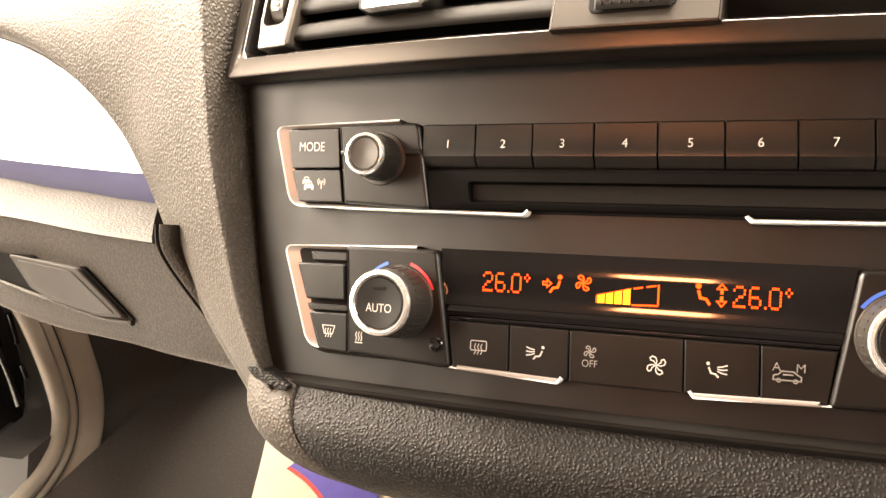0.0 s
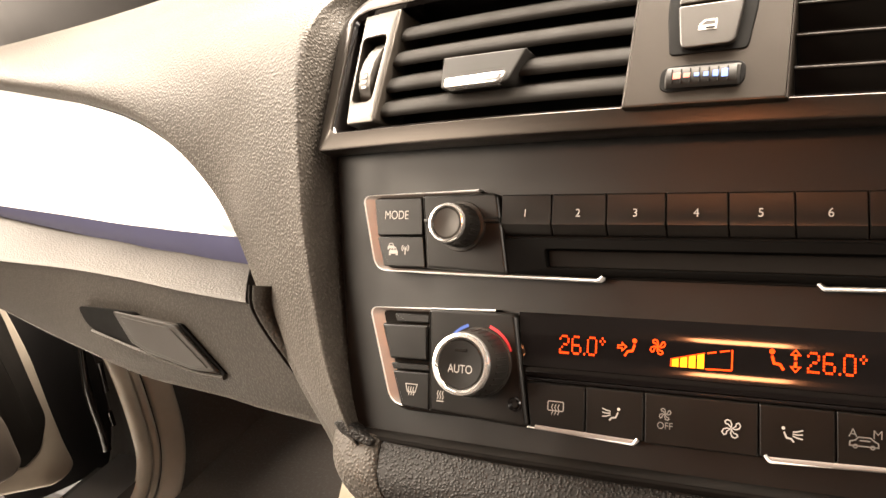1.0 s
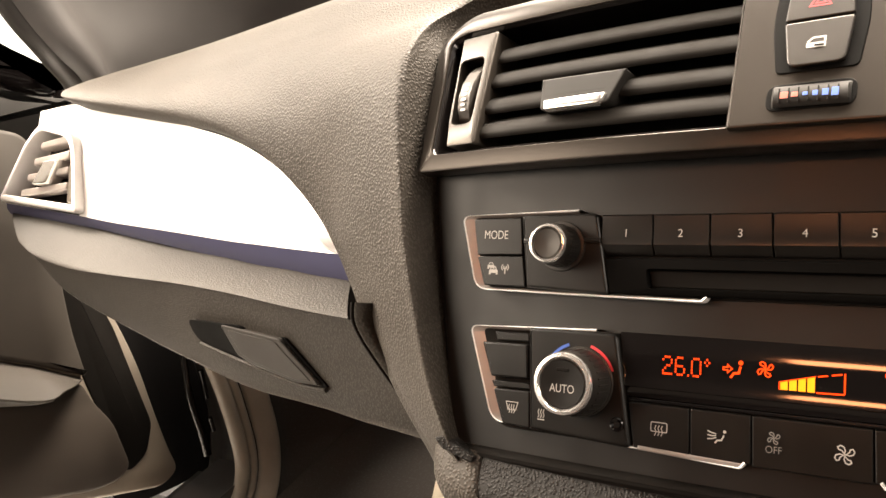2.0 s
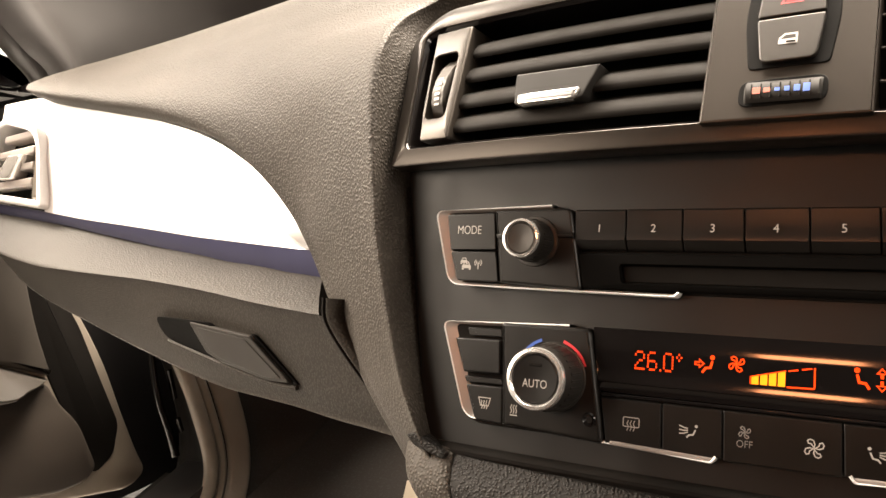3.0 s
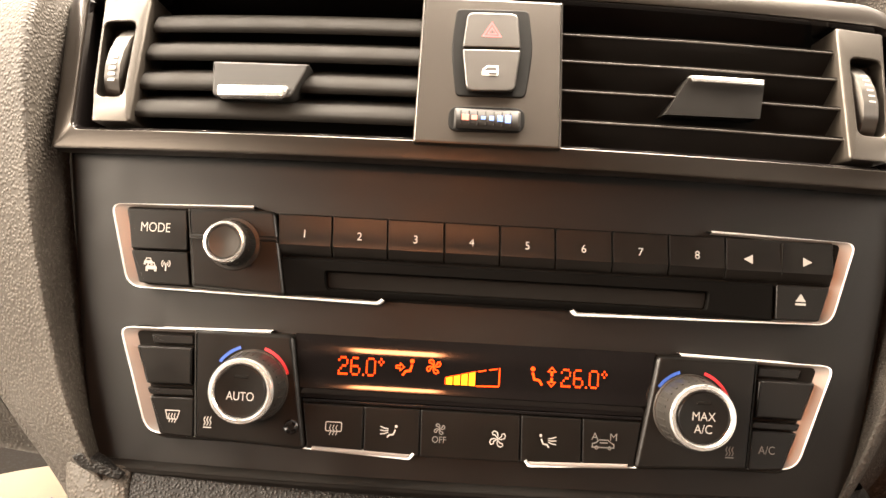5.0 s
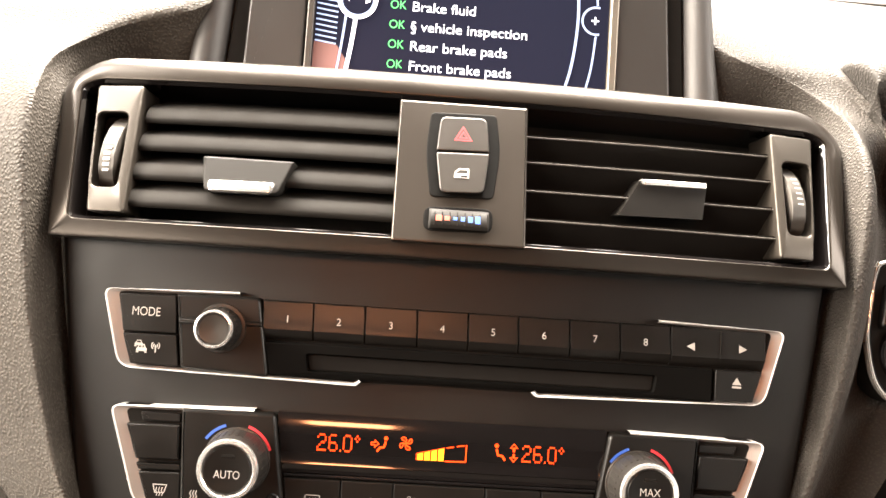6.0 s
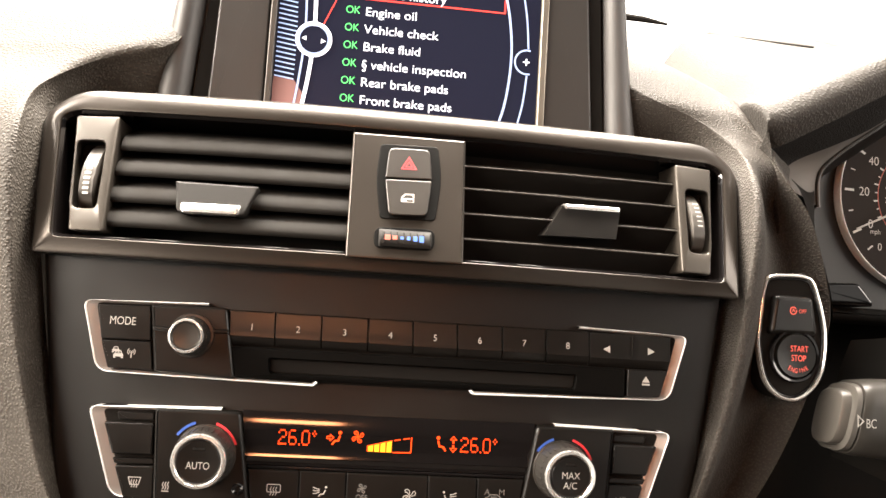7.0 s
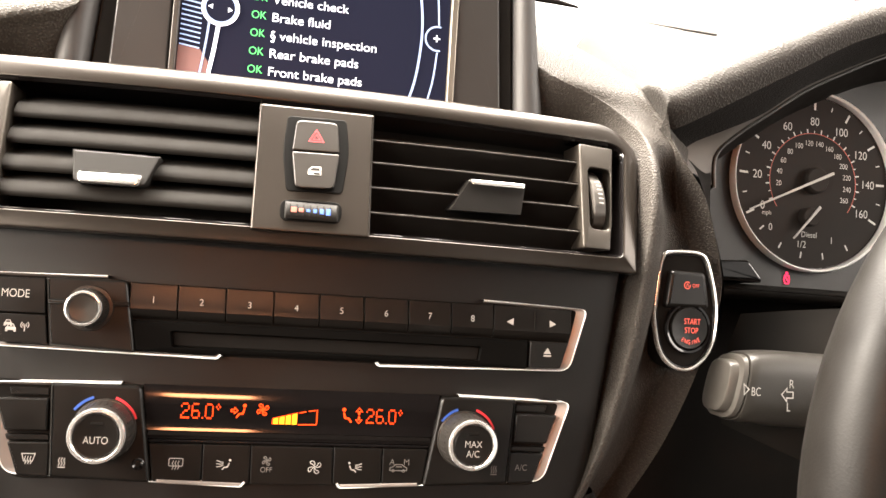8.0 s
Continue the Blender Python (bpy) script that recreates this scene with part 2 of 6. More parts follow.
def inset(pts, d):
    area = sum(a[0] * b[1] - b[0] * a[1] for a, b in zip(pts, pts[1:] + pts[:1]))
    sign = 1 if area > 0 else -1
    out = []
    for i, p in enumerate(pts):
        u = Vector(p) - Vector(pts[i - 1])
        w = Vector(pts[(i + 1) % len(pts)]) - Vector(p)
        n = Vector((-u.y, u.x)).normalized() + Vector((-w.y, w.x)).normalized()
        n = n.normalized() if n.length > 1e-6 else Vector((-u.y, u.x)).normalized()
        c = max(0.5, n.dot(Vector((-u.y, u.x)).normalized()))
        out.append(tuple(Vector(p) + sign * d / c * n))
    return out


def loft(bm, loops, closed=True, caps=(False, False)):
    rows = [[bm.verts.new(p) for p in loop] for loop in loops]
    n = len(rows[0])
    for a, b in zip(rows, rows[1:]):
        for i in range(n if closed else n - 1):
            j = (i + 1) % n
            bm.faces.new((a[i], a[j], b[j], b[i]))
    if caps[0]:
        bm.faces.new(rows[0])
    if caps[1]:
        bm.faces.new(rows[-1])
    return bm


def at_y(pts, y):
    return [(x, y, z) for x, z in pts]


def slab(pts, y0, y1, bev=0.006, cuts=0, dish=0.0):
    """A plate with this outline, its front at y0 and its back at y1, with a rounded front edge."""
    bm = bmesh.new()
    loops = [at_y(pts, y1), at_y(pts, y0 + bev), at_y(inset(pts, bev * 0.35), y0 + bev * 0.35), at_y(inset(pts, bev), y0), at_y(inset(pts, bev * 1.12), y0)]
    if dish:
        loops += [at_y(inset(pts, bev * 2.3), y0 + dish), at_y(inset(pts, bev * 2.8), y0 + dish)]
    loft(bm, loops, True, (True, True))
    if cuts:
        split(bm, cuts)
    return bm


def split(bm, cuts):
    xs = [v.co.x for v in bm.verts]
    lo, hi = min(xs), max(xs)
    for k in range(1, cuts):
        x = lo + (hi - lo) * k / cuts
        bmesh.ops.bisect_plane(bm, geom=bm.verts[:] + bm.edges[:] + bm.faces[:], plane_co=(x, 0, 0), plane_no=(1, 0, 0))


def box(x0, x1, y0, y1, z0, z1, bev=0.006, r=0.012, cuts=0):
    return slab(rnd([(x0, z0), (x1, z0), (x1, z1), (x0, z1)], r), y0, y1, bev, cuts)


def ring(outer, inner, y0, y1, bev=0.01, back=None, cuts=0):
    """A frame between two outlines with equal counts."""
    bm = bmesh.new()
    loft(bm, [at_y(outer, y1), at_y(outer, y0 + bev), at_y(inset(outer, bev * 0.4), y0 + bev * 0.3), at_y(inset(outer, bev), y0),
              at_y(inset(inner, -bev * 0.5), y0), at_y(inner, y0 + bev * 0.5), at_y(inner, y1 if back is None else back)])
    return bm


def lathe(c, prof, n=48):
    """Turned about the line along y through c; the profile is (radius, y)."""
    bm = bmesh.new()
    loops = [[(c[0] + r * math.cos(2 * math.pi * k / n), c[1] + y, c[2] + r * math.sin(2 * math.pi * k / n)) for k in range(n)] for r, y in prof]
    return loft(bm, loops, True, (True, True))


def tube(path, r, n=8, bm=None, squash=1.0):
    """A round bar along a path; r may be a list."""
    bm = bm or bmesh.new()
    pts = [Vector(p) for p in path]
    loops = []
    for i, p in enumerate(pts):
        d = (pts[min(i + 1, len(pts) - 1)] - pts[max(i - 1, 0)]).normalized()
        a = d.cross(Vector((0, 1, 0)))
        a = a.normalized() if a.length > 1e-4 else Vector((1, 0, 0))
        b = d.cross(a)
        q = r[i] if isinstance(r, (list, tuple)) else r
        loops.append([p + a * q * math.cos(2 * math.pi * k / n) + b * q * squash * math.sin(2 * math.pi * k / n) for k in range(n)])
    return loft(bm, loops, True, (True, True))


def smooth(ctrl, n=6):
    """A Catmull-Rom line through the points, n steps to each."""
    p = [Vector(c) for c in ctrl]
    out = []
    for i in range(len(p) - 1):
        a, b, c, d = p[max(i - 1, 0)], p[i], p[i + 1], p[min(i + 2, len(p) - 1)]
        for k in range(n):
            h = k / n
            out.append(0.5 * ((2 * b) + (c - a) * h + (2 * a - 5 * b + 4 * c - d) * h * h + (3 * b - a - 3 * c + d) * h ** 3))
    return out + [p[-1]]


def skin(rows, n=6, m=6):
    """A smooth sheet through rows of control points."""
    lines = [smooth(r, n) for r in rows]
    cols = [smooth(col, m) for col in zip(*lines)]
    bm = bmesh.new()
    return loft(bm, cols, False)


def stroke(bm, pts, w, y=0.0, closed=False, rise=0.002):
    """A raised printed line of width w through the points (x, z)."""
    p = [Vector(q) for q in pts]
    n = len(p)
    left, right = [], []
    for i in range(n):
        a = p[i - 1] if i or closed else p[i] * 2 - p[i + 1]
        b = p[(i + 1) % n] if i < n - 1 or closed else p[i] * 2 - p[i - 1]
        u, v = (p[i] - a).normalized(), (b - p[i]).normalized()
        k = Vector((-u.y - v.y, u.x + v.x))
        k = k.normalized() if k.length > 1e-6 else Vector((-u.y, u.x))
        q = w / 2 / max(0.5, k.dot(Vector((-u.y, u.x))))
        left.append(p[i] + k * q)
        right.append(p[i] - k * q)
    count = n if closed else n - 1
    vl = [bm.verts.new((q.x, y - rise, q.y)) for q in left]
    vr = [bm.verts.new((q.x, y - rise, q.y)) for q in right]
    for i in range(count):
        j = (i + 1) % n
        bm.faces.new((vl[i], vl[j], vr[j], vr[i]))
    return bm


def blot(bm, pts, y=0.0, rise=0.002):
    bm.faces.new([bm.verts.new((x, y - rise, z)) for x, z in pts])
    return bm


def arc(cx, cz, r, a0, a1, n=16):
    return [(cx + r * math.cos(radians(a0 + (a1 - a0) * k / n)), cz + r * math.sin(radians(a0 + (a1 - a0) * k / n))) for k in range(n + 1)]


def words(name, body, x, z, size, material, parent, f=None, y=0.0, xs=1.0, align="CENTER", turn=0.0, bold=None):
    """Lettering in the built-in font, size = height of its capitals, centred on z."""
    c = bpy.data.curves.new(name, "FONT")
    c.body, c.size, c.align_x, c.extrude, c.offset = body, size / 0.70, align, 0.0, -0.006 * size if bold is None else bold
    tmp = bpy.data.objects.new(name, c)
    me = bpy.data.meshes.new_from_object(tmp)
    bm = bmesh.new()
    bm.from_mesh(me)
    bpy.data.objects.remove(tmp)
    bpy.data.meshes.remove(me)
    ct, st = math.cos(radians(turn)), math.sin(radians(turn))
    for v in bm.verts:
        a, b = v.co.x * xs, v.co.y - size / 2
        v.co = (x + a * ct - b * st, y - 0.002, z + a * st + b * ct)
    return part(name, bm, material, parent, "", f)


def P(x, z):
    """The face of the console: a slight outward bow."""
    return 0.008 * (x - 0.575) ** 2


def PC(x, z):
    """The line of the silver clasps, set back a little at their ends."""
    return 0.024 * (x - 0.575) ** 2


def PL(x, z):
    """The face plate behind, which bows more."""
    return 0.048 * (x - 0.575) ** 2


def V(x, z):
    """The face of the vents: it leans back and bows more."""
    return -0.165 + 0.43 * (z - 0.24) + 0.07 * (x - 0.58) ** 2


def Y(x, z=0.0):
    """The passenger's side of the dashboard, which falls away towards the door."""
    return 0.48 + 0.215 * (-1.57 - x)


MID = 1.155


def mirror(pts):
    return [(MID - p[0], *p[1:]) for p in pts][::-1]


# ---- the dashboard: padded shell round the console, and its top ----
dashboard = thing("dashboard", (0.575, 3.0, 1.0), "dark grey padded dashboard with moulded leather grain", "dashboard", kind="structure")
CREST = [(-0.62, 0.05, -0.86), (-0.66, 0.03, -0.80), (-0.75, 0.0, -0.58), (-0.83, -0.01, -0.31), (-0.90, -0.02, 0.0), (-0.94, -0.02, 0.3),
         (-0.975, 0.0, 0.57), (-1.0, 0.08, 0.77), (-1.03, 0.25, 0.94), (-0.99, 0.42, 1.07), (-0.85, 0.50, 1.18), (-0.55, 0.54, 1.31)]
WALL = [(-0.64, 0.2, -0.85), (-0.67, 0.2, -0.79), (-0.735, 0.2, -0.58), (-0.80, 0.2, -0.31), (-0.86, 0.2, 0.0), (-0.91, 0.22, 0.3),
        (-0.93, 0.28, 0.57), (-0.95, 0.36, 0.78), (-0.98, 0.46, 0.90), (-0.94, 0.62, 1.0), (-0.82, 0.70, 1.03), (-0.53, 0.72, 1.05)]
EDGE = [(-0.86, 0.30, -0.98), (-0.94, 0.31, -0.88), (-1.13, 0.32, -0.66), (-1.36, 0.36, -0.36), (-1.55, 0.46, -0.17), (-1.67, 0.49, -0.02),
        (-1.83, 0.53, 0.17), (-2.09, 0.58, 0.38), (-2.45, 0.66, 0.575), (-3.06, 0.78, 0.765), (-3.98, 0.98, 0.955), (-5.12, 1.22, 1.20)]


def shell(crest, wall, edge, top, bulge):
    rows = []
    for i, (c, w, e) in enumerate(zip(crest, wall, edge)):
        c, w, e = Vector(c), Vector(w), Vector(e)
        up = Vector((0, -0.8, 0.6 if i > 5 else 0.0)) * bulge[i]
        out = (e - c).normalized()
        lip = 0.10 * min(1.0, max(0.0, (i - 5) / 3))
        rows.append([w, w.lerp(c, 0.72), c, c + (e - c) * 0.10 + up * 0.3, c.lerp(e, 0.38) + up, c.lerp(e, 0.7) + up * 0.9, e - out * 0.08 + up * 0.25 + Vector((0, -lip, lip * 0.5)), e + Vector((0, -lip, 0.0)),
                     e + Vector((0.02, 0.10 - lip * 0.4, -lip * 0.3)), e + Vector((0.05 if i < 5 else 0.0, 0.7 if i < 5 else 0.14, 0.0))])
    last = rows[-1]
    for back, rise in top:
        rows.append([p + Vector((0, back, rise * k)) for p, k in zip(last, (1, 1, 1, 1, 1, 0.97, 0.70, 0.6, 0.6, 0.6))])
    return skin(rows, 4, 4)


TOPS = [(0.25, 0.26), (0.7, 0.52), (1.6, 0.95), (3.2, 1.6), (4.4, 2.1)]
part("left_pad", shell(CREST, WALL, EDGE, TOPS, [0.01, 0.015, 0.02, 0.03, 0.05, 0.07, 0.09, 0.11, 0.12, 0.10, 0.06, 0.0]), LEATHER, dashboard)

CREST_R = [(MID - x, y + 0.07, z) for x, y, z in CREST]
WALL_R = [(MID - x, y + 0.05, z) for x, y, z in WALL]
EDGE_R = [(2.10, 0.40, -1.00), (2.16, 0.40, -0.90), (2.36, 0.38, -0.60), (2.50, 0.36, -0.31), (2.60, 0.36, -0.05), (2.66, 0.35, 0.19),
          (2.62, 0.34, 0.40), (2.53, 0.33, 0.66), (2.43, 0.36, 0.86), (2.39, 0.42, 1.00), (2.36, 0.50, 1.11), (2.33, 0.62, 1.25)]


def shell_right():
    rows = []
    for i, (c, w, e) in enumerate(zip(CREST_R, WALL_R, EDGE_R)):
        c, w, e = Vector(c), Vector(w), Vector(e)
        k = -0.14 if i < 8 else 0.0
        rows.append([w, w.lerp(c, 0.72), c, c.lerp(e, 0.12), c.lerp(e, 0.4) + Vector((0, -k, 0)), c.lerp(e, 0.75) + Vector((0, -k, 0)), e, e + (Vector((0.05, 0.9, 0.0)) if i < 8 else Vector((0.30, 0.5, 0.12)))])
    last = rows[-1]
    for back, rise in TOPS:
        rows.append([p + Vector((0, back * (1 if j < 7 else 0.8), rise * (1, 1, 1, 1, 0.95, 0.8, 0.6, 0.5)[j])) for j, p in enumerate(last)])
    return skin(rows, 4, 4)


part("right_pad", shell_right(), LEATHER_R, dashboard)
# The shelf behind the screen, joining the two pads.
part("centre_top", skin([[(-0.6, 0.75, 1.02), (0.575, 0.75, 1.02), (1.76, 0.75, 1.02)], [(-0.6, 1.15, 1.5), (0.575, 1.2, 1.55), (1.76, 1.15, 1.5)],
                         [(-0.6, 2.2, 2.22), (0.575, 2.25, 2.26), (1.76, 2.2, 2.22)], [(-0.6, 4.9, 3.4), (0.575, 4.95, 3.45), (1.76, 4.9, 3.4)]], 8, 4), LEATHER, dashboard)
# Lower knee pad under the console, with the seam to the wing.
KNEE = [(0.10, -0.80), (0.04, -0.825), (0.0, -0.88), (-0.035, -0.975), (-0.005, -1.08), (0.10, -1.175), (0.34, -1.25), (0.8, -1.30)]
SEAM = [-0.536, -0.535, -0.530, -0.505, -0.435, -0.300, -0.05, 0.2]
SIDE_X = [-0.850, -0.845, -0.832, -0.790, -0.700, -0.560, -0.32, 0.0]


def knee(k, x):
    y, z = KNEE[k]
    return (x, y + 0.03 * (x - 0.575) ** 2, z + 0.012 * abs(x - 0.575))


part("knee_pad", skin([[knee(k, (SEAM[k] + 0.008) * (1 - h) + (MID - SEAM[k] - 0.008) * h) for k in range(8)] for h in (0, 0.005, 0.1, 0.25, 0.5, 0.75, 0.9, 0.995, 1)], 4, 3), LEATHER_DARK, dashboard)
for s in (0, 1):
    rows = []
    for h, d in ((0.0, 0.03), (0.04, 0.0), (0.3, 0.0), (0.6, 0.02), (0.85, 0.07), (1.0, 0.22), (1.02, 0.6)):
        line = []
        for k in range(8):
            x, y, z = knee(k, (SEAM[k] - 0.006) * (1 - h) + SIDE_X[k] * h)
            line.append(((MID - x) if s else x, y + d, z + 0.01))
        rows.append(line)
    # Left corner takes the lighter leather, so its light is in the colour.
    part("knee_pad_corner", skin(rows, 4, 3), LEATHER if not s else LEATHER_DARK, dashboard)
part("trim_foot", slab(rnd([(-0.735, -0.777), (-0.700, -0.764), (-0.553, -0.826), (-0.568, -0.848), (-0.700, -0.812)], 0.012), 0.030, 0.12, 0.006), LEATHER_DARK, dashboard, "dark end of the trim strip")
part("seam_shadow", skin([[knee(k, SEAM[k] + e) [:1] + (knee(k, SEAM[k] + e)[1] + 0.035, knee(k, SEAM[k] + e)[2]) for k in range(8)] for e in (-0.03, 0.0, 0.03)], 3, 2), GAP, dashboard)

# ---- passenger's side ----
trim = thing("dash_trim", (-3.3, 0.9, 0.4), "bright silver dashboard trim strip with a matt blue lower edge", "trim strip")
TOP = [(-1.62, -0.045), (-1.70, -0.02), (-1.84, 0.12), (-2.06, 0.30), (-2.34, 0.47), (-2.78, 0.65), (-3.5, 0.84), (-4.3, 1.0), (-4.7, 1.09), (-5.15, 1.19)]
LOW = [(-1.62, -0.055), (-1.70, -0.05), (-1.84, -0.04), (-2.1, -0.02), (-2.34, 0.0), (-2.7, 0.03), (-3.38, 0.10), (-4.2, 0.18), (-4.5, 0.215), (-4.90, 0.262)]
LOW2 = [(-1.52, -0.20), (-1.66, -0.19), (-1.84, -0.175), (-2.1, -0.145), (-2.34, -0.12), (-2.7, -0.08), (-3.38, -0.0), (-4.2, 0.10), (-4.81, 0.175), (-6.7, 0.36)]
LOW_ALL = LOW[:-2] + [(-4.81, 0.25), (-6.66, 0.45)]


def band(a, b, off_a, off_b, thick, bulge=0.0):
    """A strip between two lines on the dashboard's face, with thickness."""
    rows = []
    for h, o in ((0, thick), (0, 0), (0.15, 0), (0.5, -bulge), (0.85, 0), (1, 0), (1, thick)):
        rows.append([(p[0] + (q[0] - p[0]) * h, Y(p[0] + (q[0] - p[0]) * h) + off_a + (off_b - off_a) * h + o, p[1] + (q[1] - p[1]) * h) for p, q in zip(a, b)])
    lines = [smooth(r, 4) for r in rows]
    return loft(bmesh.new(), lines, False)


part("silver_strip", band(TOP, LOW, 0.03, 0.0, 0.1, 0.03), BRUSHED, trim)
part("silver_end", band([(-4.85, 1.10), (-5.3, 1.22), (-6.1, 1.27)], [(-4.95, 0.86), (-5.70, 1.04), (-6.12, 0.92)], 0.05, 0.03, 0.1, 0.0), BRUSHED, trim)
part("blue_strip", band(LOW_ALL, LOW2, 0.0, 0.06, 0.1, 0.012), BLUE, trim, "matt blue lower edge")

glove = thing("glove_box", (-3.0, 0.8, -0.4), "dark grey grained glove box below the trim strip", "glove box")
LEDGE0 = [(-1.60, -0.175), (-1.76, -0.16), (-1.90, -0.15), (-2.16, -0.12), (-2.44, -0.10), (-2.74, -0.06), (-3.45, 0.01), (-4.33, 0.12), (-5.44, 0.25), (-6.66, 0.38)]
CREASE = [(-1.335, -0.365), (-1.42, -0.36), (-1.57, -0.35), (-1.84, -0.33), (-2.36, -0.28), (-2.98, -0.24), (-3.76, -0.21), (-4.52, -0.17), (-5.22, -0.08), (-5.57, 0.03)]
BOTTOM = [(-1.02, -0.87), (-1.21, -0.86), (-1.45, -0.85), (-1.71, -0.83), (-1.99, -0.82), (-2.42, -0.80), (-3.07, -0.71), (-3.87, -0.58), (-5.14, -0.34), (-5.99, -0.02)]


def sheet(rows, offs, n=4):
    lines = [smooth([(x, Y(x) + o, z) for x, z in r], 4) for r, o in zip(rows, offs)]
    return loft(bmesh.new(), [smooth(col, n) for col in zip(*lines)], False)


def between(a, b, h):
    return [(p[0] + (q[0] - p[0]) * h, p[1] + (q[1] - p[1]) * h) for p, q in zip(a, b)]


part("ledge", sheet([LEDGE0, between(LEDGE0, CREASE, 0.08), between(LEDGE0, CREASE, 0.5), between(LEDGE0, CREASE, 0.92), CREASE], [0.10, 0.04, -0.09, -0.20, -0.20]), LEATHER_FINE, glove, "softly grained ledge")
part("lid", sheet([CREASE, between(CREASE, BOTTOM, 0.05), between(CREASE, BOTTOM, 0.5), between(CREASE, BOTTOM, 0.93), BOTTOM, between(CREASE, BOTTOM, 1.03)], [-0.195, -0.18, -0.07, 0.04, 0.09, 0.5]), LEATHER_FINE, glove)


def L(x, z):
    """The face of the glove box lid, which leans back towards its foot."""
    return Y(x) - 0.192 + 0.50 * (-0.36 - z)


# Black plate level with the lid; the scoop's shade is its colour.
part("handle_recess", slab(rnd([(-2.85, -0.440, 0.10), (-2.80, -0.552, 0.06), (-2.68, -0.585), (-2.30, -0.645), (-2.10, -0.620), (-2.30, -0.446)], 0.03), -0.004, 0.05, 0.003), RECESS_SHADE, glove, "black plate for the shaded scoop behind the lever", L)
LEVER = [(-2.46, -0.450), (-1.925, -0.490), (-1.675, -0.704), (-1.88, -0.708), (-2.25, -0.652), (-2.37, -0.610)]
lever = part("handle_lever", slab(rnd(LEVER, 0.02), -0.028, 0.05, 0.010, 0), HANDLE, glove, "smooth dark release lever", L)
part("lever_face", slab(rnd([(-2.39, -0.474), (-1.965, -0.508), (-1.74, -0.688), (-1.88, -0.692), (-2.22, -0.636), (-2.32, -0.600)], 0.02), -0.033, 0.0, 0.005), HANDLE, lever, f=L)
# Black strip laid on for the slit and its shadow.
part("lever_shadow", slab(rnd([(-1.930, -0.480), (-1.895, -0.484), (-1.640, -0.706), (-1.690, -0.712)], 0.010), -0.006, 0.04, 0.004), RECESS_SHADE, glove, "black strip for the slit and shadow beside the lever", L)
part("scoop_lip", tube(smooth([(x, L(x, z) - 0.004, z) for x, z in ((-2.76, -0.575), (-2.60, -0.605), (-2.34, -0.650), (-2.06, -0.696), (-1.86, -0.722), (-1.66, -0.722))], 4), 0.013), LEATHER_FINE, glove)
GAP_LINE = [(-1.285, -0.285), (-1.315, -0.366), (-1.288, -0.448), (-1.212, -0.559), (-1.124, -0.667), (-1.034, -0.755), (-0.97, -0.85)]
part("lid_gap", skin([[(x - 0.012, L(x, z) - 0.012, z) for x, z in GAP_LINE], [(x + 0.012, L(x, z) - 0.008, z) for x, z in GAP_LINE], [(x + 0.02, L(x, z) + 0.15, z) for x, z in GAP_LINE]], 4, 2), GAP, glove, "dark gap at the lid's edge")
part("side_lip", skin([[(x + 0.010, L(x, z) - 0.006, z) for x, z in GAP_LINE], [(x + 0.018, L(x, z) - 0.020, z) for x, z in GAP_LINE], [(x + 0.040, L(x, z) - 0.020, z) for x, z in GAP_LINE], [(x + 0.080, L(x, z) + 0.0, z) for x, z in GAP_LINE], [(x + 0.10, L(x, z) + 0.10, z) for x, z in GAP_LINE]], 4, 3), LEATHER_FINE, glove)

vent_side = thing("side_air_vent", (-5.6, 1.4, 0.7), "chrome-edged air vent at the end of the dashboard", "air vent")
OUT = rnd([(-6.66, 0.47), (-4.82, 0.27), (-4.98, 0.93, 0.25), (-5.78, 1.10, 0.2), (-6.10, 0.95)], 0.06)
part("frame", ring(OUT, inset(OUT, 0.06), -0.08, 0.36, 0.02), BRUSHED, vent_side, "satin frame", Y)
part("housing", slab(inset(OUT, 0.05), 0.16, 0.4, 0.004), RECESS_SHADE, vent_side, f=Y)
for k in range(4):
    z = 0.52 + 0.13 * k
    part("slat", box(-6.2 + 0.13 * k, -5.16, -0.03, 0.10, z - 0.036, z + 0.026, 0.012, 0.02), SILVER, vent_side, f=Y)
part("thumbwheel", box(-5.06, -4.96, -0.06, 0.2, 0.36, 0.80, 0.02, 0.03), VENT_RIM, vent_side, f=Y)
part("tab", slab([(-5.80, 0.56), (-5.50, 0.55), (-5.26, 0.73), (-5.56, 0.75)], -0.09, 0.05, 0.02), CHROME, vent_side, f=Y)

# ---- footwell, door opening and open door ----
floor = tagged(new("floor", bpy.data.meshes.new("floor")), "dark carpeted car floor", "floor", kind="structure")


def flat(ob, pts, material, thick=0.02):
    bm = bmesh.new()
    top = [bm.verts.new(p) for p in pts]
    low = [bm.verts.new((p[0], p[1], p[2] - thick)) for p in pts]
    bm.faces.new(top)
    bm.faces.new(low[::-1])
    for i in range(len(pts)):
        j = (i + 1) % len(pts)
        bm.faces.new((top[j], top[i], low[i], low[j]))
    bmesh.ops.recalc_face_normals(bm, faces=bm.faces)
    bm.to_mesh(ob.data)
    bm.free()
    ob.data.materials.append(material)
    return ob


flat(floor, [(-0.58, -1.9, 0.0), (0.78, -1.9, 0.0), (0.78, 0.75, 0.0), (-0.58, 0.75, 0.0)], CARPET)
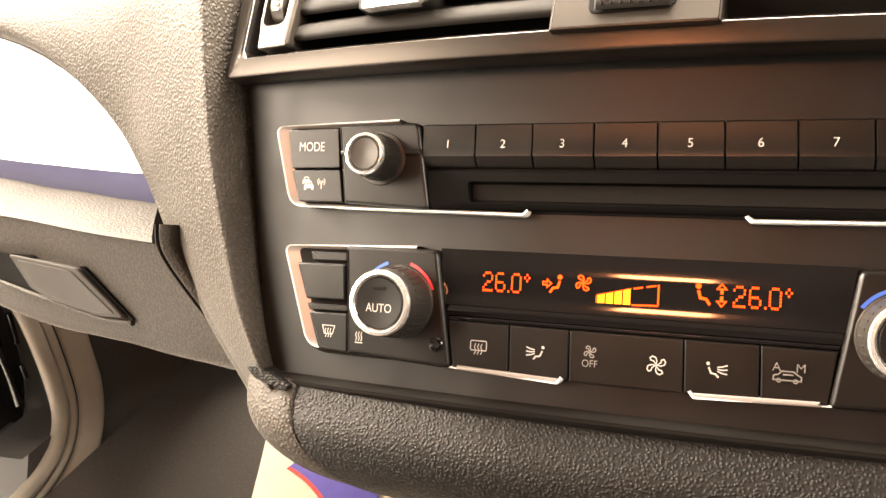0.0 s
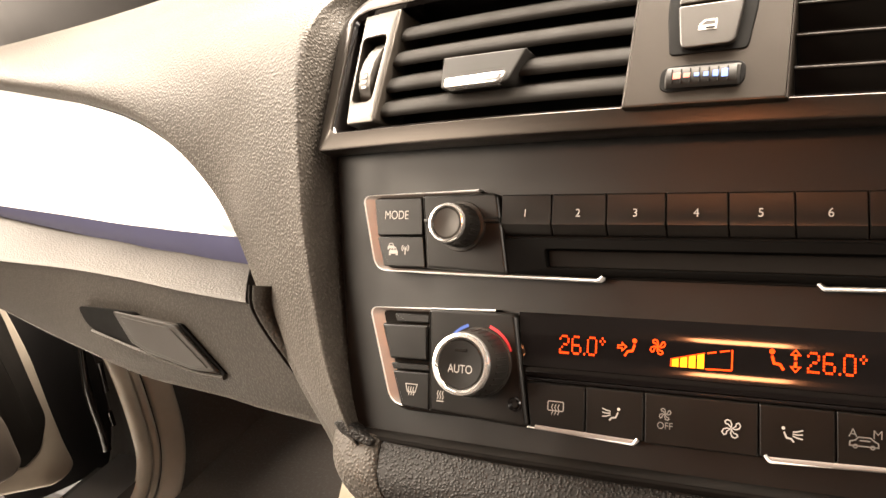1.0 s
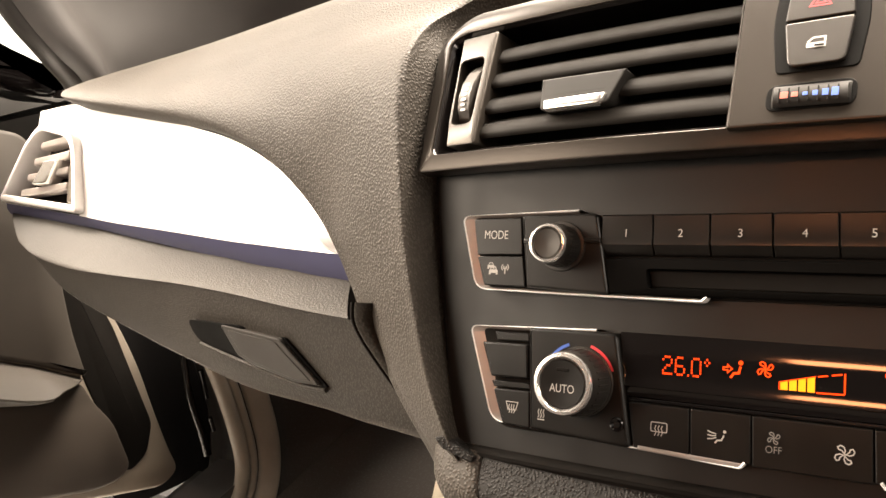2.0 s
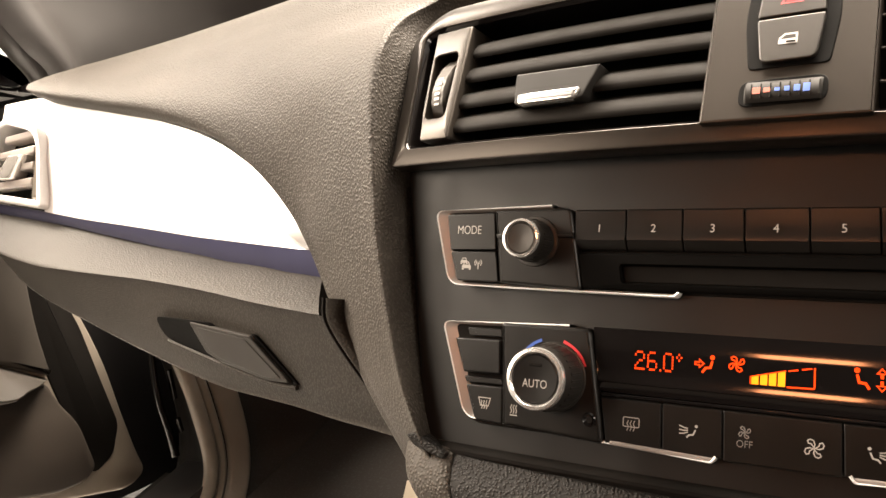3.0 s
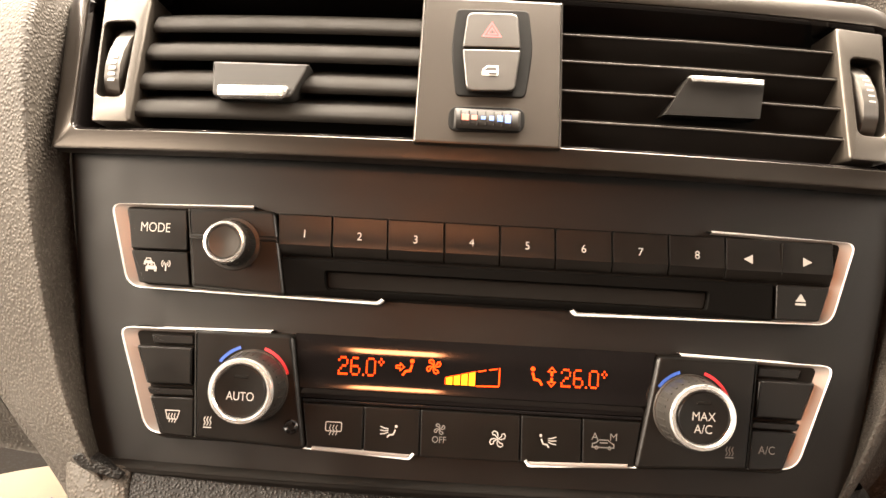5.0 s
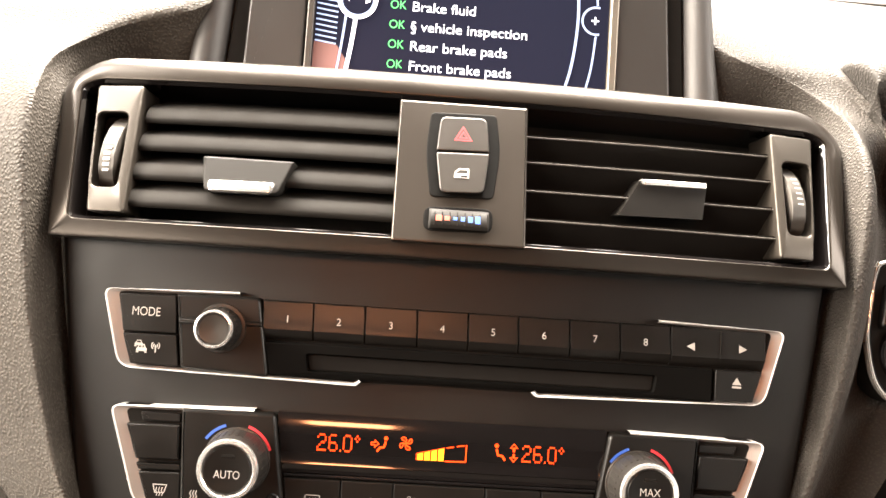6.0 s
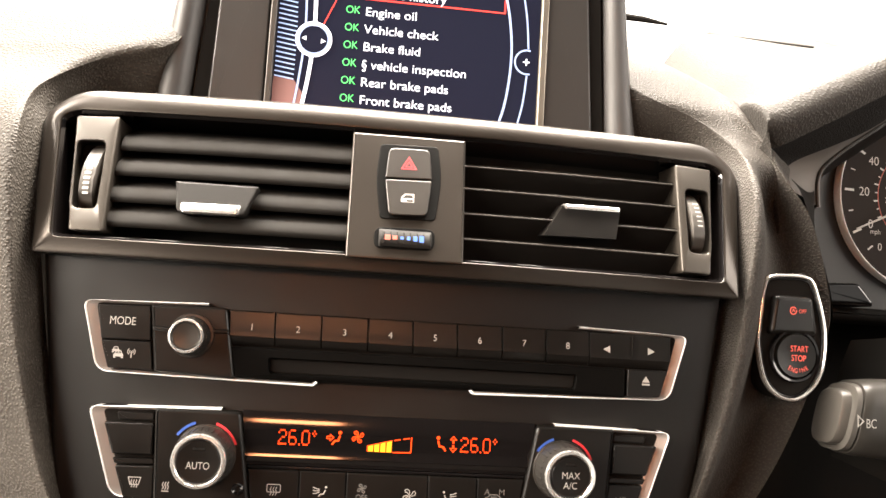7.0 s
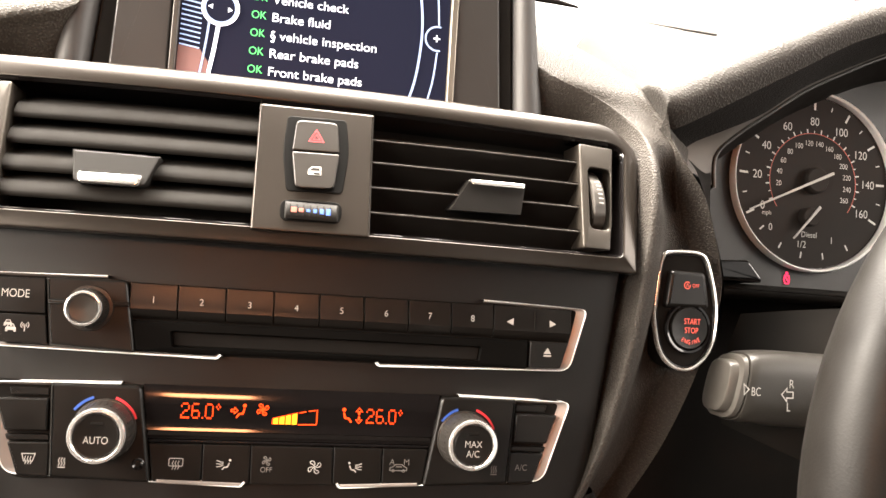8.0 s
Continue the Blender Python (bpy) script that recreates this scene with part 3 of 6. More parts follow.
flat(tagged(new("sill_base", bpy.data.meshes.new("sill_base")), "dark lowered edge of the car floor", "floor", kind="structure"), [(-0.66, -1.9, -0.10), (-0.56, -1.9, -0.10), (-0.56, 0.75, -0.10), (-0.66, 0.75, -0.10)], CARPET)
hall = flat(tagged(new("ground", bpy.data.meshes.new("ground")), "bright pale floor of the hall outside", "ground", kind="structure"),
            [(-30, -30, -0.25), (30, -30, -0.25), (30, 30, -0.25), (-30, 30, -0.25)], HALL, 0.05)
# Glowing sheets put up in place of the lit hall outside.
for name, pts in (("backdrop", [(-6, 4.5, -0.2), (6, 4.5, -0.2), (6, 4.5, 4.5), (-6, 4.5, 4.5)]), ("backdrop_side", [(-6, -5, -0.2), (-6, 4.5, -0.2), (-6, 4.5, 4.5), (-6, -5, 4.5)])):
    ob = tagged(new(name, bpy.data.meshes.new(name)), "glowing white sheet in place of the hall outside", "backdrop", kind="structure")
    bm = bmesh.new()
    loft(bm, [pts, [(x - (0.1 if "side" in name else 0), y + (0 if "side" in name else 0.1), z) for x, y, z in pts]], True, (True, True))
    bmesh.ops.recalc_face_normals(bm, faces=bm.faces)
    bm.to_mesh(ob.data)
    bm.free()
    ob.data.materials.append(HALL_GLOW)
bulkhead = flat(tagged(new("bulkhead", bpy.data.meshes.new("bulkhead")), "dark carpeted wall of the footwell", "wall", kind="structure"),
                [(-0.66, 0.50, 0.46), (0.78, 0.50, 0.46), (0.78, 0.54, -0.01), (-0.66, 0.54, -0.01)], CARPET, 0.02)


def wall(name, pts, material, label, thick=(0, 0, 0)):
    """A closing panel with thickness, laid out in metres."""
    ob = tagged(new(name, bpy.data.meshes.new(name)), label, "wall", kind="structure")
    bm = bmesh.new()
    loft(bm, [pts, [tuple(a + b for a, b in zip(p, thick)) for p in pts]], True, (True, True))
    bmesh.ops.recalc_face_normals(bm, faces=bm.faces)
    bm.to_mesh(ob.data)
    bm.free()
    ob.data.materials.append(material)
    return ob


wall("wall_right", [(0.80, -1.9, -0.02), (0.80, 0.75, -0.02), (0.80, 0.75, 0.62), (0.80, -1.9, 0.62)], PILLAR, "closed driver's door and side of the car", (0.04, 0, 0))
wall("wall_rear", [(-0.7, -1.9, -0.02), (0.8, -1.9, -0.02), (0.8, -1.9, 1.12), (-0.7, -1.9, 1.12)], TERRACOTTA, "rear of the cabin", (0, -0.04, 0))
# Unseen panel added to keep the rear opening's light off the console.
wall("rear_light_block", [(-0.70, -1.9, 0.625), (-0.70, -1.20, 0.625), (-0.70, -1.25, 1.13), (-0.70, -1.9, 1.13)], TERRACOTTA, "unseen dark panel blocking light at the left rear", (-0.04, 0, 0))
wall("wall_left", [(-0.70, -1.9, -0.02), (-0.70, -0.95, -0.02), (-0.70, -0.95, 0.62), (-0.70, -1.9, 0.62)], PILLAR, "rear side of the cabin", (-0.04, 0, 0))
mat_paper = thing("paper_floor_mat", (-1.6, 3.2, -3.6), "cream paper floor mat with a blue and red printed border", "floor mat")
mat_paper.matrix_world = pose(-0.19, 0.20, 0.03)


def world_part(name, bm, material, parent, label="", angle=38):
    """As part(), for what is laid out in metres with z truly up."""
    inv = parent.matrix_world.inverted()
    for v in bm.verts:
        v.co = inv @ v.co
    bmesh.ops.recalc_face_normals(bm, faces=bm.faces)
    me = bpy.data.meshes.new(name)
    bm.to_mesh(me)
    bm.free()
    finish(me, angle)
    me.materials.append(material)
    ob = new(name, me)
    ob.parent = parent
    if label:
        ob["label"] = label
    return ob


def wavy(x0, x1, y0, y1, z, amp=0.004, n=14):
    bm = bmesh.new()
    return loft(bm, [[(x0 + (x1 - x0) * i / n, y0 + (y1 - y0) * j / n, z + amp * noise.noise((i * 0.6, j * 0.6, 3.0))) for i in range(n + 1)] for j in range(n + 1)], False)


def turned(bm):
    """Lays the mat's sheet with its near corner under the dashboard."""
    m = pose(-0.368, 0.318, 0, 0, 0, 23)
    for v in bm.verts:
        v.co = m @ v.co
    return bm


world_part("sheet", turned(wavy(0, 0.42, -0.52, 0, 0.040, 0.003)), PAPER, mat_paper)


def band_on_mat(r0, r1, name, material, z, label=""):
    bm = bmesh.new()
    a, b = arc(-0.36, 0.10, r0, -40, 71, 30), arc(-0.36, 0.10, r1, -40, 71, 30)
    loft(bm, [[(x, y, z) for x, y in a], [(x, y, z) for x, y in b]], False)
    return world_part(name, bm, material, mat_paper, label)


band_on_mat(0.1590, 0.163, "red_line", PAPER_RED, 0.0452)
band_on_mat(0.163, 0.205, "blue_band", PAPER_BLUE, 0.0450, "printed blue band")

# Door opening: kick panel, seal and sill at the passenger's side.
opening = thing("door_frame", (-6.4, 4.0, -1.5), "grey trimmed door opening with a rubber seal", "door frame", kind="structure")
SEAL = [(-6.4, 3.55, -0.3), (-6.4, 4.15, -1.20), (-6.4, 4.45, -1.74), (-6.4, 4.67, -2.25), (-6.4, 4.70, -2.60), (-6.4, 4.58, -2.90), (-6.4, 4.25, -3.22), (-6.4, 3.4, -3.75), (-6.4, 1.0, -5.0)]


def along(side, dx, line=SEAL):
    """The seal's line, moved sideways in its own plane."""
    out = []
    for k, p in enumerate(line):
        a, b = Vector(line[max(k - 1, 0)]), Vector(line[min(k + 1, len(line) - 1)])
        d = (b - a).normalized()
        out.append(Vector(p) + Vector((dx, -d.z, d.y)) * Vector((1, side, side)))
    return out


part("seal", tube(smooth(along(-0.06, -0.03), 6), 0.095, 10), RUBBER, opening, "pale rubber door seal")
part("seal_lip", tube(smooth(along(0.075, 0.0), 6), 0.065, 8), RUBBER, opening)
part("seal_groove", tube(smooth(along(0.150, -0.02), 6), 0.035, 8), GAP, opening)
part("kick_panel", skin([along(s, dx) for s, dx in ((0.12, -0.10), (0.17, 0.0), (0.22, 0.05), (0.40, 0.10), (0.49, 0.08), (0.54, -0.02), (0.56, -0.3))], 5, 4), BEIGE, opening, "beige kick panel beside the seal")
part("footwell_side", skin([[p + Vector((0, 0.03, -0.02)) for p in along(0.50, -0.10)[:7]], [p + Vector((0.25, 0.9, 0)) for p in along(0.45, 0.0)[:7]], [p + Vector((1.2, 1.7, 0.3)) for p in along(0.45, 0.0)[:7]], [p + Vector((4.0, 2.0, 0.5)) for p in along(0.45, 0.0)[:7]]], 4, 4), CARPET, opening, "dark carpet of the footwell")
part("jamb", skin([along(-0.14, -0.05)[:6], along(0.10, -0.25)[:6], along(0.5, -0.9)[:6], along(1.0, -1.6)[:6], along(4.0, -1.8)[:6]], 4, 4), JAMB, opening, "dark painted door jamb")


def sill_bar(section, y0, z0, length):
    """A bar with this (x, z) section, running back along the car's floor."""
    return loft(bmesh.new(), [[(x, y0 - 0.883 * s, z0 + z - 0.469 * s) for x, z in section] for s in (0.0, length)], True, (True, True))


part("sill", sill_bar([(-6.45, 0.1), (-6.55, 0.03), (-7.25, 0.0), (-7.3, -0.06), (-7.3, -0.6), (-6.45, -0.6)], 5.0, -2.46, 0.85), PILLAR, opening, "dark sill")
part("sill_step", sill_bar([(-7.28, -0.20), (-7.62, -0.22), (-7.68, -0.28), (-7.68, -0.6), (-7.28, -0.6)], 5.0, -2.46, 0.85), BODY, opening)
# Dark patch added to hide bright ground between the door and the sill.
part("dark_ground_patch", loft(bmesh.new(), [[(x, y, (-5.5 + d + 0.469 * y) / 0.883) for x, y in ((-7.7, 5.5), (-11.5, 5.5), (-11.5, 8.5), (-7.7, 8.5))] for d in (-0.3, 0.0)], True, (True, True)), BODY, opening, "added dark plate over the bright ground below the wing")


def wing_panel():
    """The front wing outside, behind the door's hinges."""
    return skin([[(-8.3, 2.8, 1.4), (-8.4, 6.0, 2.6), (-8.4, 12.0, 5.0)], [(-8.3, 3.2, -1.2), (-8.5, 6.0, -0.4), (-8.4, 12.0, 2.0)], [(-8.1, 4.2, -3.15), (-8.2, 6.5, -2.6), (-8.2, 12.0, -0.5)]], 4, 4)


door = thing("open_door", (-7.6, 2.6, -1.2), "dark grey passenger door standing open", "car door")
DOOR = rnd([(-3.0, 1.3), (1.7, 1.45, 0.3), (3.1, -0.1, 0.3), (3.606, -0.743, 0.3), (3.925, -1.232, 0.3), (4.241, -1.863, 0.3), (4.492, -2.319, 0.25), (4.68, -2.60, 0.25), (4.449, -2.80, 0.2), (3.83, -2.80, 0.3), (-3.0, -2.75)], 0.2, 6)


def door_skin(pts, x0, x1, bev):
    """A panel of the door, its face towards the cabin."""
    bm = bmesh.new()
    return loft(bm, [[(-7.6 - d, y, z) for y, z in q] for q, d in ((pts, x1), (pts, x0 + bev), (inset(pts, bev * 0.4), x0 + bev * 0.3), (inset(pts, bev), x0))], True, (True, True))


part("inner_panel", door_skin(DOOR, 0.0, 0.6, 0.05), BEIGE, door)
part("upper_panel", door_skin(rnd([(-2.9, 1.2), (2.2, 1.3, 0.2), (2.68, 0.0), (2.756, -0.326), (2.918, -0.814, 0.2), (3.15, -1.325, 0.05), (2.51, -1.178), (2.09, -1.106), (-2.9, -0.2)], 0.12), -0.14, 0.1, 0.06), GREY_TRIM, door)
part("dark_flank", door_skin(rnd([(2.60, 0.25), (3.05, -0.16), (3.50, -0.76), (3.84, -1.371), (4.17, -1.956), (4.13, -2.34), (3.88, -2.56, 0.15), (3.70, -2.30), (3.45, -1.85), (3.16, -1.36), (2.93, -0.82)], 0.1), -0.02, 0.1, 0.02), GAP, door, "black flank of the door")
part("ledge", skin([[(-7.6, -2.5, -0.28), (-7.6, 0.0, -0.72), (-7.6, 2.1, -1.12), (-7.6, 2.56, -1.20), (-7.6, 3.08, -1.345)], [(-7.42, -2.5, -0.36), (-7.42, 0.0, -0.80), (-7.42, 2.1, -1.18), (-7.44, 2.56, -1.25), (-7.55, 3.08, -1.35)],
                    [(-7.05, -2.5, -0.62), (-7.05, 0.0, -1.05), (-7.05, 2.12, -1.42), (-7.15, 2.62, -1.38), (-7.5, 3.09, -1.36)], [(-7.0, -2.5, -0.75), (-7.0, 0.0, -1.15), (-7.02, 2.13, -1.52), (-7.15, 2.68, -1.43), (-7.5, 3.09, -1.37)], [(-7.6, -2.5, -0.85), (-7.6, 0.0, -1.3), (-7.6, 2.13, -1.62), (-7.6, 2.7, -1.5), (-7.6, 3.09, -1.40)]], 5, 4), GREY_TRIM, door, "pale ledge of the armrest")
part("pocket", door_skin(rnd([(-2.9, -0.8), (2.13, -1.56), (2.75, -1.47), (3.12, -1.40), (3.31, -1.654, 0.15), (3.588, -1.898, 0.15), (3.88, -2.434, 0.15), (3.75, -2.60, 0.15), (3.4, -2.68, 0.2), (-2.9, -2.55)], 0.1), -0.08, 0.2, 0.05), POCKET, door, "dark lower pocket")
part("mirror_base", door_skin(rnd([(0.5, 1.72), (2.0, 1.70), (2.74, 1.82), (2.68, 1.68), (2.341, 1.346), (2.09, 0.684), (0.5, 0.70)], 0.06), -0.10, 0.1, 0.08), JAMB, door, "black mirror base")
part("front_wing", wing_panel(), BODY, opening, "dark painted front wing")
part("hinge_strap", tube(smooth([(-7.0, 4.05, -0.9), (-7.0, 4.22, -1.55), (-7.0, 4.48, -2.08), (-7.0, 4.58, -2.32)], 4), [0.04] * 4 + [0.05] * 4 + [0.055] * 5, 10), GLOSS, door, "gloss black check strap")
part("hinge_pin", tube([(-6.95, 4.32, -1.25), (-6.95, 4.45, -1.60)], 0.035, 8), GLOSS, door)
part("hinge_pin", tube([(-6.95, 4.52, -1.85), (-6.95, 4.60, -2.02)], 0.035, 8), GLOSS, door)

pillar = thing("windscreen_pillar", (-6.2, 3.0, 2.2), "dark grey windscreen pillar trim", "pillar", kind="structure")
part("cover", skin([[(-6.1, 2.05, 1.2), (-6.05, 1.86, 1.62), (-6.0, 1.53, 1.80), (-6.0, 1.11, 2.13), (-5.9, 0.2, 3.0)], [(-6.0, 2.3, 1.2), (-5.95, 2.1, 1.62), (-5.9, 1.8, 1.9), (-5.9, 1.35, 2.3), (-5.8, 0.4, 3.2)],
                    [(-6.3, 2.7, 1.2), (-6.3, 2.6, 1.7), (-6.2, 2.4, 2.1), (-6.2, 1.9, 2.6), (-6.0, 0.8, 3.5)], [(-6.2, 4.4, 2.2), (-6.2, 4.2, 2.6), (-6.1, 3.6, 3.0), (-6.0, 3.0, 3.4), (-5.8, 1.6, 4.4)],
                    [(-5.0, 5.2, 2.8), (-5.0, 5.0, 3.0), (-5.0, 4.4, 3.5), (-4.9, 3.9, 4.1), (-4.8, 2.4, 5.0)]], 5, 5), PILLAR, pillar)
part("edge_seal", tube(smooth([(-6.22, 2.1, 1.3), (-6.17, 1.86, 1.64), (-6.12, 1.53, 1.85), (-6.12, 1.11, 2.18), (-6.02, 0.2, 3.08)], 5), 0.12, 10), DARK, pillar)
mirror_out = thing("door_mirror", (-8.6, 2.0, 1.7), "black door mirror housing outside the window", "door mirror")
bm = bmesh.new()
MO = rnd([(1.2, 2.62), (2.1, 2.46), (2.95, 2.20), (3.15, 2.02), (2.7, 1.80), (1.2, 1.75)], 0.2)
loft(bm, [[(-8.0 - d, y, z) for y, z in q] for q, d in ((MO, 1.2), (MO, 0.3), (inset(MO, 0.08), 0.1), (inset(MO, 0.25), 0.0))], True, (True, True))
part("housing", bm, GLOSS, mirror_out)
part("foot", tube([(-7.9, 2.9, 1.9), (-7.6, 2.8, 1.2)], 0.2, 10), GLOSS, mirror_out)

# ---- shell of the car, to close the place ----
flat(tagged(new("ceiling", bpy.data.meshes.new("ceiling")), "dark anthracite fabric car headliner", "ceiling", kind="structure"),
            [(-0.72, -1.95, 1.16), (0.82, -1.95, 1.16), (0.66, 0.06, 1.17), (-0.56, 0.06, 1.17)], ROOF, 0.03)


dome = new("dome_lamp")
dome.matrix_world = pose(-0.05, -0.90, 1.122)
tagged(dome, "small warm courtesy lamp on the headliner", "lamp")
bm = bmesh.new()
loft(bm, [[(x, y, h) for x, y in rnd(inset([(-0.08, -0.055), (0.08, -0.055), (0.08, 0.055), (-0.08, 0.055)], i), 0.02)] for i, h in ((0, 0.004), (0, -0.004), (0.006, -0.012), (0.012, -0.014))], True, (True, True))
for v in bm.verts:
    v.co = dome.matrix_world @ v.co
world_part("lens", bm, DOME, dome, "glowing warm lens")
# ---- the console's face ----
fascia = thing("console_fascia", (0.575, 0.1, -0.3), "matt black console face plate", "console panel")
FACE = rnd([(-0.875, 0.30), (-0.805, -0.20), (-0.712, -0.77, 0.03), (-0.65, -0.815), (1.805, -0.815), (1.87, -0.77, 0.03), (1.96, -0.20), (2.03, 0.30)], 0.01)
part("face_plate", slab(FACE, 0.035, 0.30, 0.02, 48), PLATE, fascia, f=PL)
part("lower_lip", slab(rnd([(-0.69, -0.79), (-0.63, -0.845), (1.785, -0.845), (1.845, -0.79)], 0.03), 0.0, 0.2, 0.03, 12), GAP, fascia, f=PL)


def open_round(pts, n=6):
    """An open path with rounded corners; a third number is a corner's radius."""
    out = [tuple(pts[0][:2])]
    for a, p, c in zip(pts, pts[1:], pts[2:]):
        a, b, c, r = Vector(a[:2]), Vector(p[:2]), Vector(c[:2]), p[2]
        s, e = b + (a - b).normalized() * r, b + (c - b).normalized() * r
        out += [tuple((k / n - 1) ** 2 * s + 2 * k / n * (1 - k / n) * b + (k / n) ** 2 * e) for k in range(n + 1)]
    return out + [tuple(pts[-1][:2])]


def bezel(outer, inner, parent, flip=False):
    """A satin clasp: a bright rim along the outer line and a chamfer that falls to the inner one."""
    loops = [[], [], [], [], []]
    for o, i in zip(open_round(outer), open_round(inner)):
        o, i = Vector(o), Vector(i)
        if flip:
            o.x, i.x = MID - o.x, MID - i.x
        d = (i - o)
        w = d.length
        d.normalize()
        for loop, step, y in zip(loops, (0, 0, 0.004, min(0.009, w * 0.7), w * 1.10), (0.10, -0.004, -0.011, -0.008, 0.015)):
            q = o + d * step
            loop.append((q.x, y, q.y))
    ob = part("clasp", loft(bmesh.new(), loops[3:], False), SILVER, parent, "satin silver clasp", PC, 60)
    part("rim", loft(bmesh.new(), loops[:4], False), RIM, ob, "bright rim", PC, 60)
    return ob


def key(name, pts, parent, y0=0.0, material=KEY, label="", bev=0.0035, r=0.006, dish=0.0):
    return part(name, slab(rnd(pts, r, 3), y0, 0.06, bev, 0, dish), material, parent, label, P)


def roller_key(x0, x1, z0, z1, name, parent, skew=0.006):
    """A preset key: a gently swelling face that turns in sharply at its foot."""
    prof = [(z1, 0.05), (z1, 0.006), (z1 - 0.005, 0.0005), (z1 - 0.03, -0.0008), (z1 - 0.055, -0.003), (z1 - 0.08, -0.0064), (z0 + 0.042, -0.0095), (z0 + 0.034, -0.0095), (z0 + 0.027, -0.004), (z0 + 0.004, 0.010), (z0, 0.014), (z0, 0.05)]
    bm = bmesh.new()
    loops = []
    for x, c in ((x0, 0.5), (x0 + 0.002, 0), (x0 + 0.004, 0), (x1 - 0.004, 0), (x1 - 0.002, 0), (x1, 0.5)):
        loops.append([(x + skew * (z1 - z) / (z1 - z0), y + 0.006 * c, z) for z, y in prof])
    return part(name, loft(bm, loops, True, (True, True)), KEY, parent, "", P, 30)


# ---- radio ----
radio = thing("car_radio", (0.575, 0.05, -0.07), "black car radio with preset buttons, a disc slot and silver clasps", "radio")
BODY_R = rnd([(-0.63, 0.06), (1.785, 0.06), (1.725, -0.205), (1.65, -0.212), (-0.50, -0.212), (-0.57, -0.205)], 0.02)
part("body", slab(BODY_R, 0.026, 0.10, 0.004, 12), GAP, radio, f=P)
for flip in (False, True):
    bezel([(-0.176, 0.081), (-0.662, 0.066, 0.035), (-0.586, -0.209, 0.05), (0.257, -0.224, 0.008), (0.273, -0.207)],
          [(-0.176, 0.070), (-0.578, 0.056, 0.016), (-0.528, -0.194, 0.025), (0.250, -0.212, 0.006), (0.262, -0.200)], radio, flip)
k = key("mode_key", [(-0.596, 0.050), (-0.398, 0.054), (-0.386, -0.079), (-0.574, -0.081)], radio, 0.0, KEY, "mode key")
words("mode_lettering", "MODE", -0.497, -0.007, 0.031, PRINT, k, P, -0.001, 0.80)
k = key("traffic_key", [(-0.574, -0.087), (-0.385, -0.085), (-0.370, -0.194), (-0.540, -0.192)], radio, 0.0, KEY, "traffic radio key")
bm = bmesh.new()
for cx, cz, q, y in ((-0.513, -0.120, 0.62, 0.0), (-0.502, -0.137, 0.80, -0.0006)):
    stroke(bm, [(cx - 0.016 * q, cz + 0.001), (cx - 0.010 * q, cz + 0.015 * q), (cx + 0.010 * q, cz + 0.015 * q), (cx + 0.016 * q, cz + 0.001)], 0.0045 * q, y)
    blot(bm, [(cx - 0.023 * q, cz - 0.013 * q), (cx + 0.023 * q, cz - 0.013 * q), (cx + 0.023 * q, cz - 0.002 * q), (cx + 0.017 * q, cz + 0.003 * q), (cx - 0.017 * q, cz + 0.003 * q), (cx - 0.023 * q, cz - 0.002 * q)], y)
    for e in (-1, 1):
        blot(bm, [(cx + e * 0.018 * q - 0.004, cz - 0.020 * q), (cx + e * 0.018 * q + 0.004, cz - 0.020 * q), (cx + e * 0.018 * q + 0.004, cz - 0.014 * q), (cx + e * 0.018 * q - 0.004, cz - 0.014 * q)], y)
stroke(bm, [(-0.454, -0.150), (-0.454, -0.124)], 0.004)
for r in (0.007, 0.014):
    stroke(bm, arc(-0.454, -0.126, r, -50, 50, 8), 0.003)
    stroke(bm, arc(-0.454, -0.126, r, 130, 230, 8), 0.003)
part("traffic_icon", bm, PRINT, k, "", lambda x, z: P(x, z) + 0.0)
block = part("knob_block", slab(rnd([(-0.394, 0.062), (-0.102, 0.066, 0.02), (-0.052, -0.213, 0.02), (-0.362, -0.196)], 0.008), -0.010, 0.06, 0.010), KEY, radio, f=P)
part("ridge", slab([(-0.380, -0.022), (-0.090, -0.018), (-0.084, -0.036), (-0.378, -0.040)], -0.018, 0.0, 0.006), KEY, block, f=P)


